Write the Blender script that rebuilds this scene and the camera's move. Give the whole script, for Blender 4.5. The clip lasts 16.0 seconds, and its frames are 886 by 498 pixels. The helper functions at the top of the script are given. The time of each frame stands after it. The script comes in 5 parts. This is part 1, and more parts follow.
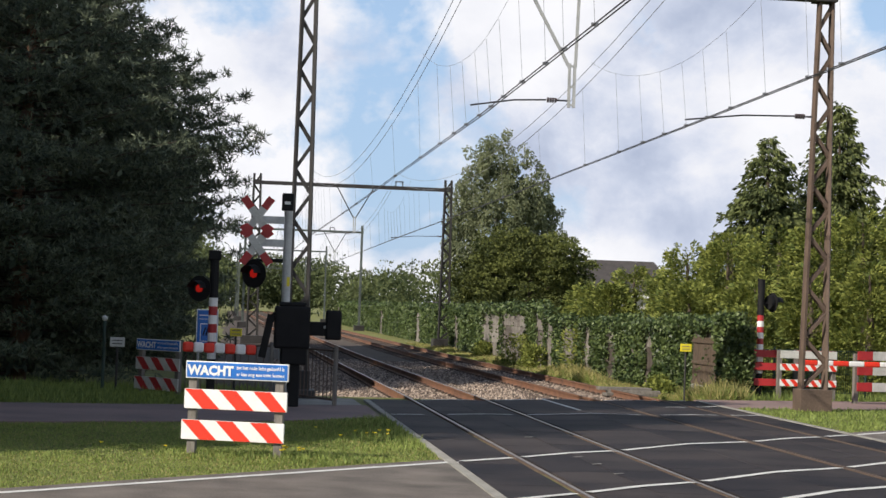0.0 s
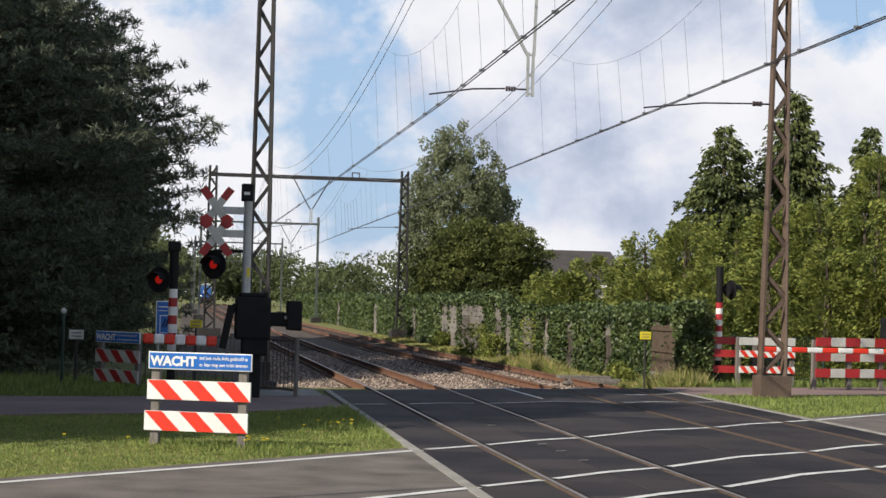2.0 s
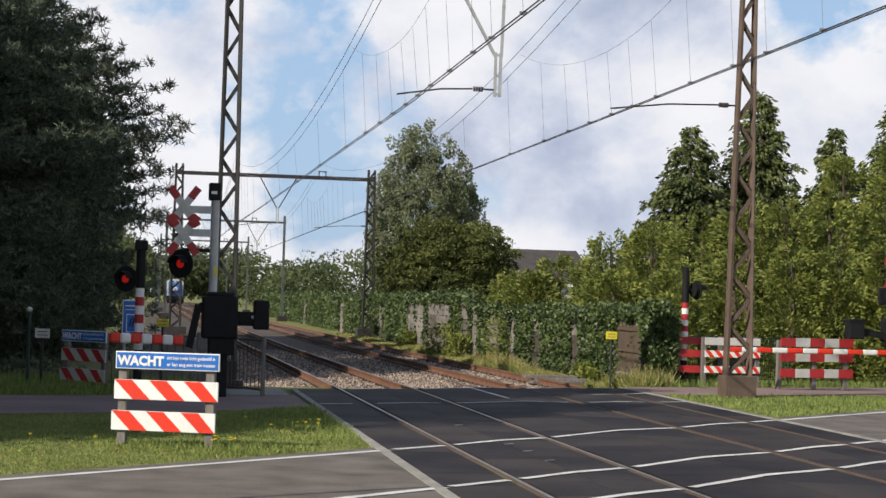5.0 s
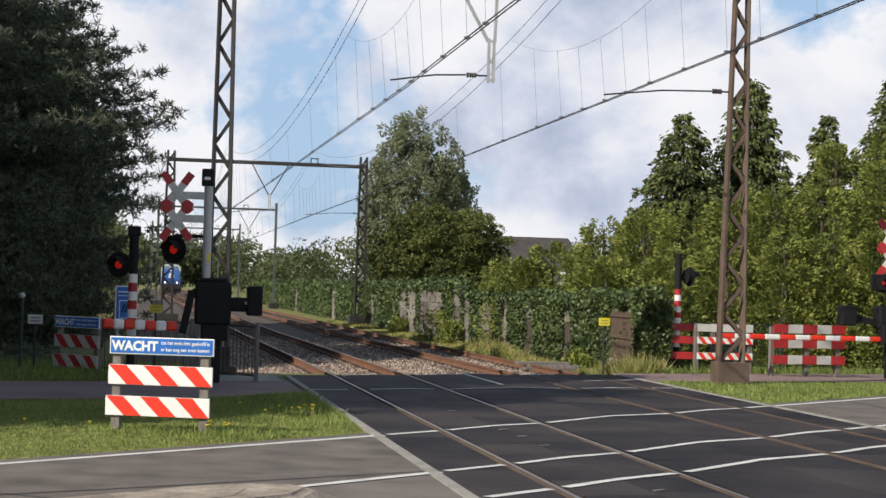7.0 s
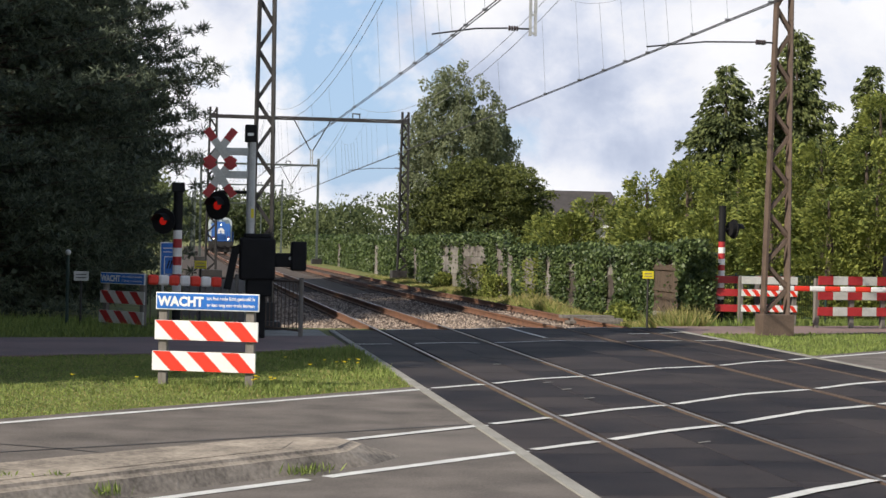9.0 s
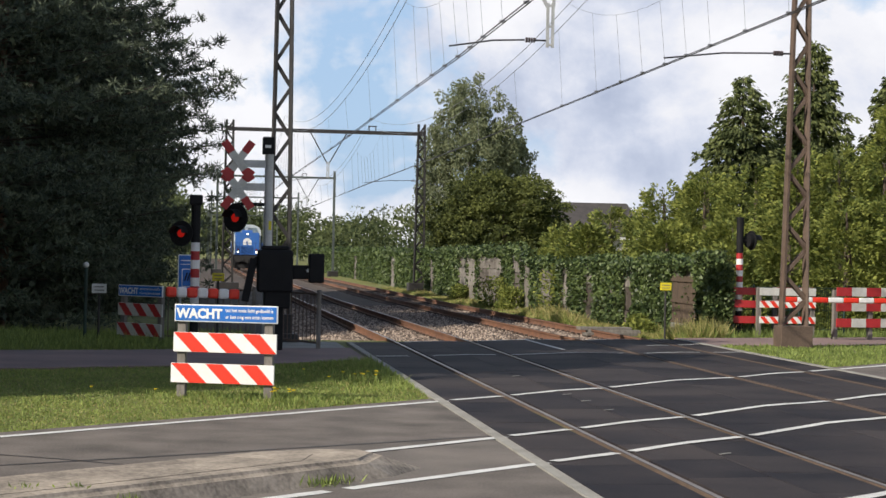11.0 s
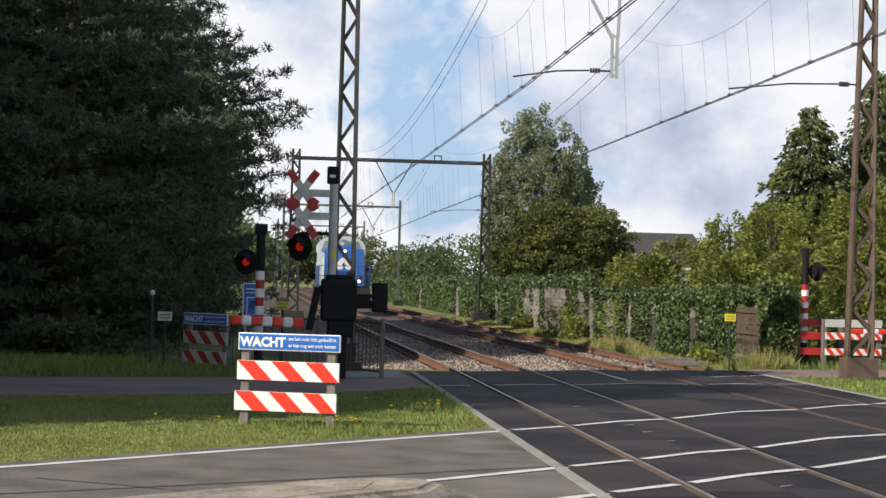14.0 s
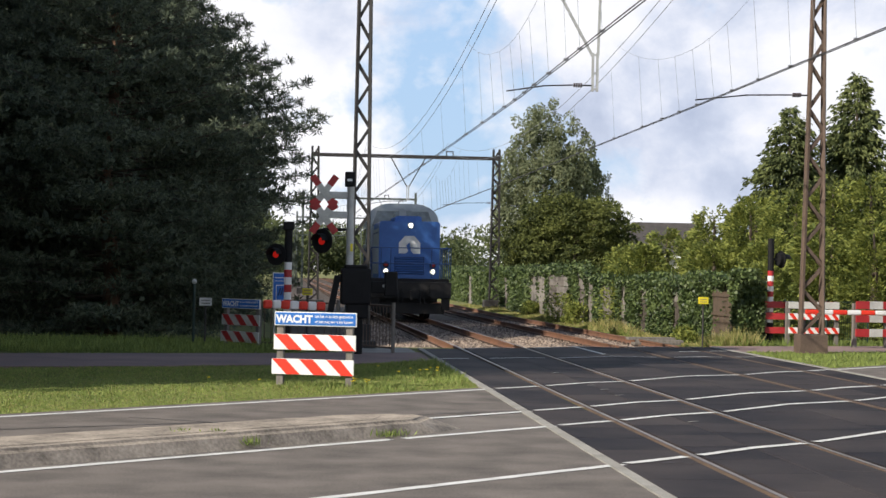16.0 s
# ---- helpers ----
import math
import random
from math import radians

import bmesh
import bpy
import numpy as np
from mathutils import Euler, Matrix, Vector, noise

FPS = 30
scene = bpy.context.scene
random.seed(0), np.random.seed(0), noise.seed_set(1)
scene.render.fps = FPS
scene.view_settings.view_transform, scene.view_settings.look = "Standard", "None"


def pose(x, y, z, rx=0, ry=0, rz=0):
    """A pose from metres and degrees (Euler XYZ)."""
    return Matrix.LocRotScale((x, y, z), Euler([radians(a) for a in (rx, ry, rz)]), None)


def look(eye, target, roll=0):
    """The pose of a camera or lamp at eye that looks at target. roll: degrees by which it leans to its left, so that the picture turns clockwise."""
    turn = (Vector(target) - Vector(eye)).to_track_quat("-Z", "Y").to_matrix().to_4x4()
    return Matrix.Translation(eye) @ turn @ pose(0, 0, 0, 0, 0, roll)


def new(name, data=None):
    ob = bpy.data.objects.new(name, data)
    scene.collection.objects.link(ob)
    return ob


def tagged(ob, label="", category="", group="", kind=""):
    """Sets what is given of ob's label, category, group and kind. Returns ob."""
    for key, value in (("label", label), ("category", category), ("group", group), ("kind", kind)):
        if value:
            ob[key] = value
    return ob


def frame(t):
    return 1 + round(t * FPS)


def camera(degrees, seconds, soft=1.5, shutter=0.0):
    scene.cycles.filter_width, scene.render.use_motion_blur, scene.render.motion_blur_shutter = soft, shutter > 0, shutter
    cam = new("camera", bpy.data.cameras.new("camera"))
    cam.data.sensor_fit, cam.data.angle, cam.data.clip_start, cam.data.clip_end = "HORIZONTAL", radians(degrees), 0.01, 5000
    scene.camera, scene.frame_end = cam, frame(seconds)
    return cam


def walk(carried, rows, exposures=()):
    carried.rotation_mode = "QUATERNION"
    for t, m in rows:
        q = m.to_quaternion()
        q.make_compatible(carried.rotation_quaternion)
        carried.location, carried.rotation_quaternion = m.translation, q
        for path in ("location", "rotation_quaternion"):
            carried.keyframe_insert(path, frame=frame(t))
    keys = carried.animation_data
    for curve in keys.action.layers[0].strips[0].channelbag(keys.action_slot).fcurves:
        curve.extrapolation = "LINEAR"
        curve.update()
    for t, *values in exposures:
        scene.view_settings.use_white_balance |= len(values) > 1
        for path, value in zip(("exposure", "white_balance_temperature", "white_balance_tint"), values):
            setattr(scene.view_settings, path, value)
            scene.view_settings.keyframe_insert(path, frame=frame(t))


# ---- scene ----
def view(yaw, pitch, roll, x, y, z):
    """A camera pose: yaw clockwise from +y, pitch up, roll to the left, in degrees."""
    return pose(x, y, z, 90 + pitch, 0, -yaw) @ pose(0, 0, 0, 0, 0, roll)


cam = camera(27.76, 16.0, soft=1.5)
walk(cam, [
    (0, view(7.40, 1.84, 1.95, -3.75, 0.01, 1.78)),
    (0.5, view(8.15, 1.92, 1.99, -3.84, 0.02, 1.78)),
    (1, view(8.52, 2.16, 1.69, -3.82, 0.00, 1.77)),
    (1.5, view(8.77, 1.94, 1.68, -3.82, 0.02, 1.74)),
    (2, view(8.83, 1.61, 1.47, -3.83, 0.05, 1.74)),
    (2.5, view(8.64, 1.49, 1.61, -3.81, 0.04, 1.73)),
    (3, view(8.57, 1.37, 1.94, -3.83, 0.03, 1.76)),
    (3.5, view(8.79, 1.47, 1.73, -3.85, 0.02, 1.76)),
    (4, view(9.13, 1.50, 1.65, -3.85, 0.01, 1.76)),
    (6.5, view(10.59, 1.72, 1.55, -3.88, -0.00, 1.75)),
    (7, view(10.20, 1.21, 1.64, -3.89, 0.02, 1.73)),
    (7.5, view(10.04, 0.56, 1.52, -3.91, 0.01, 1.71)),
    (8, view(9.82, -0.01, 1.04, -3.92, -0.01, 1.71)),
    (8.5, view(9.18, -0.23, 1.44, -3.93, 0.02, 1.71)),
    (9, view(8.89, -0.27, 1.23, -3.91, 0.02, 1.72)),
    (11.5, view(7.96, 0.47, 1.11, -3.94, 0.05, 1.71)),
    (12, view(7.22, 0.89, 1.14, -3.92, 0.03, 1.72)),
    (12.5, view(6.89, 1.01, 1.11, -3.91, -0.07, 1.72)),
    (13, view(6.67, 0.99, 1.44, -3.91, -0.06, 1.71)),
    (13.5, view(6.54, 1.05, 1.52, -3.90, -0.05, 1.72)),
    (14, view(6.26, 1.00, 1.42, -3.91, -0.04, 1.72)),
    (14.5, view(6.00, 0.88, 1.56, -3.91, -0.03, 1.72)),
    (15, view(5.79, 0.68, 1.07, -3.91, -0.06, 1.70)),
    (15.5, view(5.92, 0.50, 1.61, -3.91, -0.04, 1.72)),
    (15.6, view(5.87, 0.53, 1.50, -3.92, -0.29, 1.72)),
    (15.7, view(5.83, 0.57, 1.38, -3.96, -1.10, 1.72)),
    (15.8, view(5.78, 0.60, 1.27, -4.02, -2.36, 1.71)),
    (15.9, view(5.74, 0.64, 1.15, -4.09, -3.92, 1.70)),
    (16, view(5.69, 0.67, 1.04, -4.14, -5.08, 1.70)),
], exposures=[(0, 0.25), (1, 0.20), (4, 0.17), (6.5, 0.15), (8.5, 0.28), (12, 0.23), (15.5, 0.31), (16, 0.37)])

# ---- world, sun, exposure ----
SUN_AZ, SUN_EL = 240, 34  # compass degrees from +y clockwise, degrees up


def make_world():
    w = bpy.data.worlds.new("sky")
    scene.world = w
    w.use_nodes = True
    n, l = w.node_tree.nodes, w.node_tree.links
    n.clear()
    out, bg = n.new("ShaderNodeOutputWorld"), n.new("ShaderNodeBackground")
    sky = n.new("ShaderNodeTexSky")
    sky.sky_type, sky.sun_disc = "NISHITA", False
    sky.sun_elevation, sky.sun_rotation = radians(SUN_EL), radians(SUN_AZ)
    tc, mp = n.new("ShaderNodeTexCoord"), n.new("ShaderNodeMapping")
    mp.inputs["Location"].default_value = (0.35, 0.0, 0.12)
    mp.inputs["Scale"].default_value = (1, 1, 1.25)
    l.new(tc.outputs["Generated"], mp.inputs["Vector"])

    def fbm(scale, detail, rough, dist=0.0):
        t = n.new("ShaderNodeTexNoise")
        for k, v in (("Scale", scale), ("Detail", detail), ("Roughness", rough), ("Distortion", dist)):
            t.inputs[k].default_value = v
        l.new(mp.outputs["Vector"], t.inputs["Vector"])
        return t

    def ramp(src, stops):
        r = n.new("ShaderNodeValToRGB")
        r.color_ramp.elements[0].position, r.color_ramp.elements[1].position = stops[0][0], stops[1][0]
        r.color_ramp.elements[0].color, r.color_ramp.elements[1].color = (*stops[0][1], 1), (*stops[1][1], 1)
        for p, c in stops[2:]:
            r.color_ramp.elements.new(p).color = (*c, 1)
        l.new(src, r.inputs["Fac"])
        return r

    # cumulus: close-set towards the horizon, broken overhead
    sep, thin, less = n.new("ShaderNodeSeparateXYZ"), n.new("ShaderNodeMapRange"), n.new("ShaderNodeMath")
    l.new(tc.outputs["Generated"], sep.inputs[0])
    for k, v in (("From Min", 0.20), ("From Max", 0.55), ("To Min", 0.0), ("To Max", 0.20)):
        thin.inputs[k].default_value = v
    l.new(sep.outputs["Z"], thin.inputs["Value"])
    less.operation = "SUBTRACT"
    l.new(fbm(8.0, 12, 0.57, 0.1).outputs["Fac"], less.inputs[0])
    l.new(thin.outputs["Result"], less.inputs[1])
    cover = ramp(less.outputs[0], [(0.375, (0, 0, 0)), (0.47, (1, 1, 1))])
    # billows: rounded cells roughened by fine noise
    warp, cells, blend = n.new("ShaderNodeVectorMath"), n.new("ShaderNodeTexVoronoi"), n.new("ShaderNodeMath")
    warp.operation = "MULTIPLY_ADD"
    warp.inputs[1].default_value = (0.13, 0.13, 0.13)
    l.new(fbm(9.0, 8, 0.6).outputs["Color"], warp.inputs[0])
    l.new(mp.outputs["Vector"], warp.inputs[2])
    cells.feature, cells.inputs["Scale"].default_value, cells.inputs["Smoothness"].default_value = "SMOOTH_F1", 15.0, 0.6
    l.new(warp.outputs[0], cells.inputs["Vector"])
    blend.operation = "MULTIPLY_ADD"
    blend.inputs[1].default_value = -0.34
    l.new(cells.outputs["Distance"], blend.inputs[0])
    lift = n.new("ShaderNodeMath")
    lift.operation = "ADD"
    lift.inputs[1].default_value = 0.205
    l.new(fbm(7.0, 12, 0.6, 0.15).outputs["Fac"], lift.inputs[0])
    l.new(lift.outputs[0], blend.inputs[2])
    tone = ramp(blend.outputs[0], [(0.24, (5.2, 6.0, 8.0)), (0.64, (12.2, 12.2, 12.7)), (0.38, (7.6, 8.3, 10.1)), (0.46, (9.7, 10.1, 11.4)), (0.53, (11.2, 11.3, 12.0))])
    mix, blue = n.new("ShaderNodeMix"), n.new("ShaderNodeMix")
    mix.data_type = blue.data_type = "RGBA"
    veil = n.new("ShaderNodeMapRange")  # the haze thins out overhead
    for k, v in (("From Min", 0.16), ("From Max", 0.5), ("To Min", 0.66), ("To Max", 0.12)):
        veil.inputs[k].default_value = v
    l.new(sep.outputs["Z"], veil.inputs["Value"])
    l.new(veil.outputs["Result"], blue.inputs["Factor"])
    blue.inputs["B"].default_value = (6.2, 9.0, 13.2, 1)  # thin high haze in the blue
    l.new(sky.outputs["Color"], blue.inputs["A"])
    l.new(cover.outputs["Color"], mix.inputs["Factor"])
    l.new(blue.outputs["Result"], mix.inputs["A"])
    l.new(tone.outputs["Color"], mix.inputs["B"])
    l.new(mix.outputs["Result"], bg.inputs["Color"])
    bg.inputs["Strength"].default_value = 0.067
    l.new(bg.outputs["Background"], out.inputs["Surface"])


make_world()
sun = new("sun", bpy.data.lights.new("sun", "SUN"))
sun.data.energy, sun.data.angle, sun.data.color = 5.0, radians(0.5), (1.0, 0.915, 0.785)
SUN_DIR = Vector((math.sin(radians(SUN_AZ)) * math.cos(radians(SUN_EL)), math.cos(radians(SUN_AZ)) * math.cos(radians(SUN_EL)), math.sin(radians(SUN_EL))))
sun.matrix_world = look(SUN_DIR * 80, (0, 0, 0))


# ---- materials ----
def mat(name, c1, c2=None, rough=0.6, metal=0.0, scale=6.0, fine=60.0, bump=0.2, island=0.0, obrand=0.0, spec=0.5, stretch=(1, 1, 1), emit=None, trans=0.0):
    """A procedural surface: two colours mixed by coarse and fine noise, with relief; island and obrand vary pieces."""
    c2 = c2 or tuple(v * 0.7 for v in c1)
    m = bpy.data.materials.new(name)
    m.use_nodes = True
    n, l = m.node_tree.nodes, m.node_tree.links
    b = n["Principled BSDF"]
    tc, mp = n.new("ShaderNodeTexCoord"), n.new("ShaderNodeMapping")
    geo = n.new("ShaderNodeNewGeometry")
    mp.inputs["Scale"].default_value = stretch
    l.new(geo.outputs["Position"] if stretch == (1, 1, 1) else tc.outputs["Object"], mp.inputs["Vector"])
    a, f = n.new("ShaderNodeTexNoise"), n.new("ShaderNodeTexNoise")
    a.inputs["Scale"].default_value, a.inputs["Detail"].default_value = scale, 5
    f.inputs["Scale"].default_value, f.inputs["Detail"].default_value = fine, 3
    for t in (a, f):
        l.new(mp.outputs["Vector"], t.inputs["Vector"])
    add = n.new("ShaderNodeMath")
    add.operation = "MULTIPLY_ADD"
    add.inputs[1].default_value = 0.6
    l.new(a.outputs["Fac"], add.inputs[0])
    sub = n.new("ShaderNodeMath")
    sub.operation = "MULTIPLY"
    sub.inputs[1].default_value = 0.4
    l.new(f.outputs["Fac"], sub.inputs[0])
    l.new(sub.outputs[0], add.inputs[2])
    src = add.outputs[0]
    for k, sock in ((island, "Random Per Island"), (obrand, "Random")):
        if k:
            rnd = geo if sock != "Random" else n.new("ShaderNodeObjectInfo")
            s = n.new("ShaderNodeMath")
            s.operation = "MULTIPLY_ADD"
            s.inputs[1].default_value = k
            l.new(rnd.outputs[sock], s.inputs[0])
            l.new(src, s.inputs[2])
            o = n.new("ShaderNodeMath")
            o.operation = "SUBTRACT"
            o.inputs[1].default_value = k / 2
            l.new(s.outputs[0], o.inputs[0])
            src = o.outputs[0]
    r = n.new("ShaderNodeValToRGB")
    r.color_ramp.elements[0].position, r.color_ramp.elements[1].position = 0.34, 0.66
    r.color_ramp.elements[0].color, r.color_ramp.elements[1].color = (*c2, 1), (*c1, 1)
    l.new(src, r.inputs["Fac"])
    l.new(r.outputs["Color"], b.inputs["Base Color"])
    b.inputs["Roughness"].default_value, b.inputs["Metallic"].default_value = rough, metal
    b.inputs["Specular IOR Level"].default_value = spec
    if bump:
        bp = n.new("ShaderNodeBump")
        bp.inputs["Strength"].default_value, bp.inputs["Distance"].default_value = bump, 0.01
        l.new(src, bp.inputs["Height"])
        l.new(bp.outputs["Normal"], b.inputs["Normal"])
    if trans:
        tr, mx = n.new("ShaderNodeBsdfTranslucent"), n.new("ShaderNodeMixShader")
        mx.inputs["Fac"].default_value = trans
        l.new(r.outputs["Color"], tr.inputs["Color"])
        l.new(b.outputs["BSDF"], mx.inputs[1])
        l.new(tr.outputs["BSDF"], mx.inputs[2])
        l.new(mx.outputs["Shader"], n["Material Output"].inputs["Surface"])
    if emit:
        b.inputs["Emission Color"].default_value = (*emit[0], 1)
        b.inputs["Emission Strength"].default_value = emit[1]
    return m


M_GRASS_SOIL = mat("grass_soil", (0.20, 0.205, 0.05), (0.09, 0.10, 0.028), 0.95, scale=1.2, fine=40, bump=0.6)
M_GRASS = mat("grass_blades", (0.28, 0.345, 0.085), (0.12, 0.17, 0.04), 0.7, scale=0.9, fine=8, bump=0, island=0.5, trans=0.3)
M_DRY = mat("dry_grass", (0.42, 0.36, 0.15), (0.20, 0.20, 0.06), 0.8, scale=0.8, fine=6, bump=0, island=0.5, trans=0.25)
M_ASPHALT = mat("asphalt", (0.178, 0.153, 0.135), (0.062, 0.053, 0.046), 0.9, scale=1.6, fine=48, bump=0.35)
M_ASPHALT_BROWN = mat("asphalt_middle", (0.19, 0.165, 0.145), (0.075, 0.066, 0.06), 0.9, scale=0.9, fine=75, bump=0.4)
M_RED_PATH = mat("red_path", (0.27, 0.18, 0.165), (0.15, 0.11, 0.105), 0.9, scale=0.8, fine=90, bump=0.3)
M_PANEL = mat("rubber_panel", (0.054, 0.045, 0.044), (0.014, 0.013, 0.017), 0.7, scale=0.9, fine=60, bump=0.25, obrand=0.22, spec=0.12)
M_WHITE_LINE = mat("road_paint", (0.72, 0.72, 0.70), (0.45, 0.45, 0.44), 0.7, scale=3, fine=60, bump=0.2)
M_CONCRETE = mat("concrete", (0.34, 0.33, 0.30), (0.20, 0.19, 0.17), 0.9, scale=2.5, fine=70, bump=0.4)
M_KERB = mat("kerb_concrete", (0.44, 0.375, 0.305), (0.13, 0.11, 0.09), 0.95, scale=3.0, fine=30, bump=0.9)
M_SLAB = mat("wall_slab", (0.235, 0.215, 0.195), (0.055, 0.042, 0.034), 0.9, scale=1.6, fine=14, bump=0.4, obrand=0.35, stretch=(3, 3, 0.7))
M_RAIL_TOP = mat("polished_rail", (0.42, 0.38, 0.34), (0.28, 0.24, 0.20), 0.42, 0.9, scale=4, fine=40, bump=0.05)
M_RAIL = mat("rusty_rail", (0.225, 0.108, 0.062), (0.105, 0.055, 0.038), 0.85, 0.1, scale=3, fine=50, bump=0.3)
M_SLEEPER = mat("sleeper", (0.085, 0.058, 0.044), (0.042, 0.031, 0.026), 0.9, scale=4, fine=50, bump=0.4, obrand=0.3)
M_BALLAST = mat("ballast", (0.10, 0.075, 0.058), (0.045, 0.033, 0.027), 0.95, scale=1.2, fine=26, bump=1.0)
M_STONE = mat("ballast_stone", (0.40, 0.32, 0.26), (0.12, 0.088, 0.07), 0.9, scale=0.7, fine=18, bump=0.3, island=0.7)
M_STEEL_DARK = mat("dark_steel", (0.045, 0.042, 0.042), (0.022, 0.02, 0.02), 0.6, 0.2, scale=3, fine=30, bump=0.2)
# dark_steel made darker: the far lattice poles' shade is put into the colour
M_STEEL_SHADED = mat("shaded_steel", (0.022, 0.020, 0.019), (0.012, 0.011, 0.011), 0.7, 0.1, scale=3, fine=30, bump=0.2)
M_STEEL_BROWN = mat("weathered_steel", (0.145, 0.10, 0.075), (0.075, 0.052, 0.04), 0.75, 0.1, scale=2.5, fine=35, bump=0.3, stretch=(1.01, 1, 1))
M_STEEL_GREEN = mat("grey_green_steel", (0.10, 0.12, 0.11), (0.05, 0.06, 0.055), 0.6, 0.2, scale=2.5, fine=30, bump=0.2)
M_GALV = mat("galvanised", (0.50, 0.51, 0.51), (0.34, 0.35, 0.35), 0.5, 0.3, scale=3, fine=30, bump=0.1)
M_WIRE = mat("copper_wire", (0.05, 0.05, 0.055), (0.03, 0.03, 0.035), 0.5, 0.3, bump=0)
M_WIRE_LIGHT = mat("dropper_wire", (0.22, 0.23, 0.25), (0.15, 0.16, 0.18), 0.5, 0.3, bump=0)
M_WHITE = mat("white_paint", (0.80, 0.80, 0.79), (0.66, 0.66, 0.64), 0.45, scale=4, fine=40, bump=0.05)
# dull white; on the rear waiting board its grey stands for tree shade
M_DULL_WHITE = mat("dull_shaded_white_paint", (0.58, 0.58, 0.55), (0.40, 0.40, 0.37), 0.6, scale=3, fine=30, bump=0.1)
M_RED = mat("red_paint", (0.78, 0.035, 0.012), (0.60, 0.03, 0.012), 0.45, scale=4, fine=40, bump=0.05)
# dull red; on the rear waiting board its darkness stands for tree shade
M_RED_DARK = mat("dull_shaded_red_paint", (0.42, 0.02, 0.022), (0.30, 0.017, 0.02), 0.5, scale=4, fine=40, bump=0.05)
M_BLUE = mat("blue_sign", (0.012, 0.15, 0.55), (0.01, 0.11, 0.42), 0.4, scale=4, fine=40, bump=0.03)
M_BLACK = mat("black_housing", (0.011, 0.011, 0.012), (0.006, 0.006, 0.007), 0.7, scale=4, fine=60, bump=0.15, spec=0.25)
M_TIMBER = mat("grey_timber", (0.22, 0.20, 0.18), (0.10, 0.09, 0.08), 0.85, scale=5, fine=50, bump=0.4, stretch=(4, 4, 0.6))
M_YELLOW = mat("yellow_sign", (0.75, 0.62, 0.02), (0.6, 0.5, 0.02), 0.5, scale=4, fine=40, bump=0.05)
M_REDLAMP = mat("red_lamp_glass", (0.16, 0.006, 0.006), (0.10, 0.004, 0.004), 0.25, bump=0, emit=((1.0, 0.03, 0.02), 0.2))
M_INSUL = mat("insulator", (0.05, 0.03, 0.028), (0.03, 0.02, 0.02), 0.3, bump=0)
M_BARK = mat("bark", (0.10, 0.075, 0.055), (0.045, 0.035, 0.028), 0.95, scale=4, fine=30, bump=0.8, stretch=(3, 3, 0.6))
M_BARK_PINE = mat("pine_bark", (0.16, 0.085, 0.05), (0.06, 0.035, 0.025), 0.95, scale=4, fine=30, bump=0.8, stretch=(3, 3, 0.6))
M_BARK_BIRCH = mat("birch_bark", (0.5, 0.48, 0.44), (0.08, 0.07, 0.06), 0.8, scale=3, fine=20, bump=0.3, stretch=(1, 1, 4))
M_PINE = mat("pine_needles", (0.13, 0.155, 0.098), (0.052, 0.068, 0.050), 0.75, scale=0.8, fine=5, bump=0, island=0.5, trans=0.12, spec=0.3)
M_THUJA = mat("thuja_foliage", (0.32, 0.345, 0.085), (0.10, 0.135, 0.036), 0.7, scale=0.7, fine=4, bump=0, island=0.45, trans=0.3, spec=0.25)
M_CYPRESS = mat("cypress_foliage", (0.175, 0.20, 0.072), (0.045, 0.062, 0.024), 0.75, scale=0.6, fine=4, bump=0, island=0.45, trans=0.2, spec=0.25)
M_LEAF = mat("tree_leaves", (0.15, 0.168, 0.045), (0.042, 0.057, 0.019), 0.7, scale=0.6, fine=4, bump=0, island=0.32, trans=0.25, spec=0.25)
M_BIRCH = mat("birch_leaves", (0.25, 0.275, 0.155), (0.10, 0.12, 0.066), 0.7, scale=0.6, fine=4, bump=0, island=0.3, trans=0.35, spec=0.25)
M_FAR_LEAF = mat("far_leaves", (0.145, 0.17, 0.072), (0.052, 0.072, 0.034), 0.8, scale=0.12, fine=1.2, bump=0, island=0.3, trans=0.25, spec=0.2)
M_IVY = mat("ivy_leaves", (0.13, 0.175, 0.058), (0.032, 0.056, 0.020), 0.5, scale=0.9, fine=5, bump=0, island=0.45, trans=0.2, spec=0.4)
M_FLOWER = mat("yellow_flower", (0.85, 0.68, 0.02), (0.75, 0.55, 0.02), 0.7, bump=0)
M_LOCO_BLUE = mat("loco_blue", (0.042, 0.15, 0.46), (0.030, 0.112, 0.37), 0.42, scale=1.2, fine=14, bump=0.05)
M_LOCO_BLUE2 = mat("loco_blue_dark", (0.016, 0.065, 0.22), (0.012, 0.05, 0.17), 0.5, scale=1.2, fine=14, bump=0.05)
M_LOCO_WHITE = mat("loco_grey_white", (0.52, 0.56, 0.57), (0.40, 0.44, 0.45), 0.45, scale=1.2, fine=14, bump=0.05)
M_LOCO_BLACK = mat("underframe", (0.022, 0.02, 0.02), (0.012, 0.011, 0.011), 0.75, scale=3, fine=30, bump=0.3)
M_HEADLIGHT = mat("headlight_glass", (0.9, 0.9, 0.85), (0.8, 0.8, 0.75), 0.2, bump=0, emit=((1.0, 0.88, 0.68), 5.0))
# pale blue-grey: the reflected sky is put into the glass colour
M_WINDOW = mat("sky_reflecting_glass", (0.20, 0.26, 0.28), (0.09, 0.12, 0.13), 0.08, scale=1.5, fine=6, bump=0)
M_ROOF = mat("dark_roof", (0.07, 0.062, 0.06), (0.04, 0.036, 0.036), 0.85, scale=2, fine=12, bump=0.3)
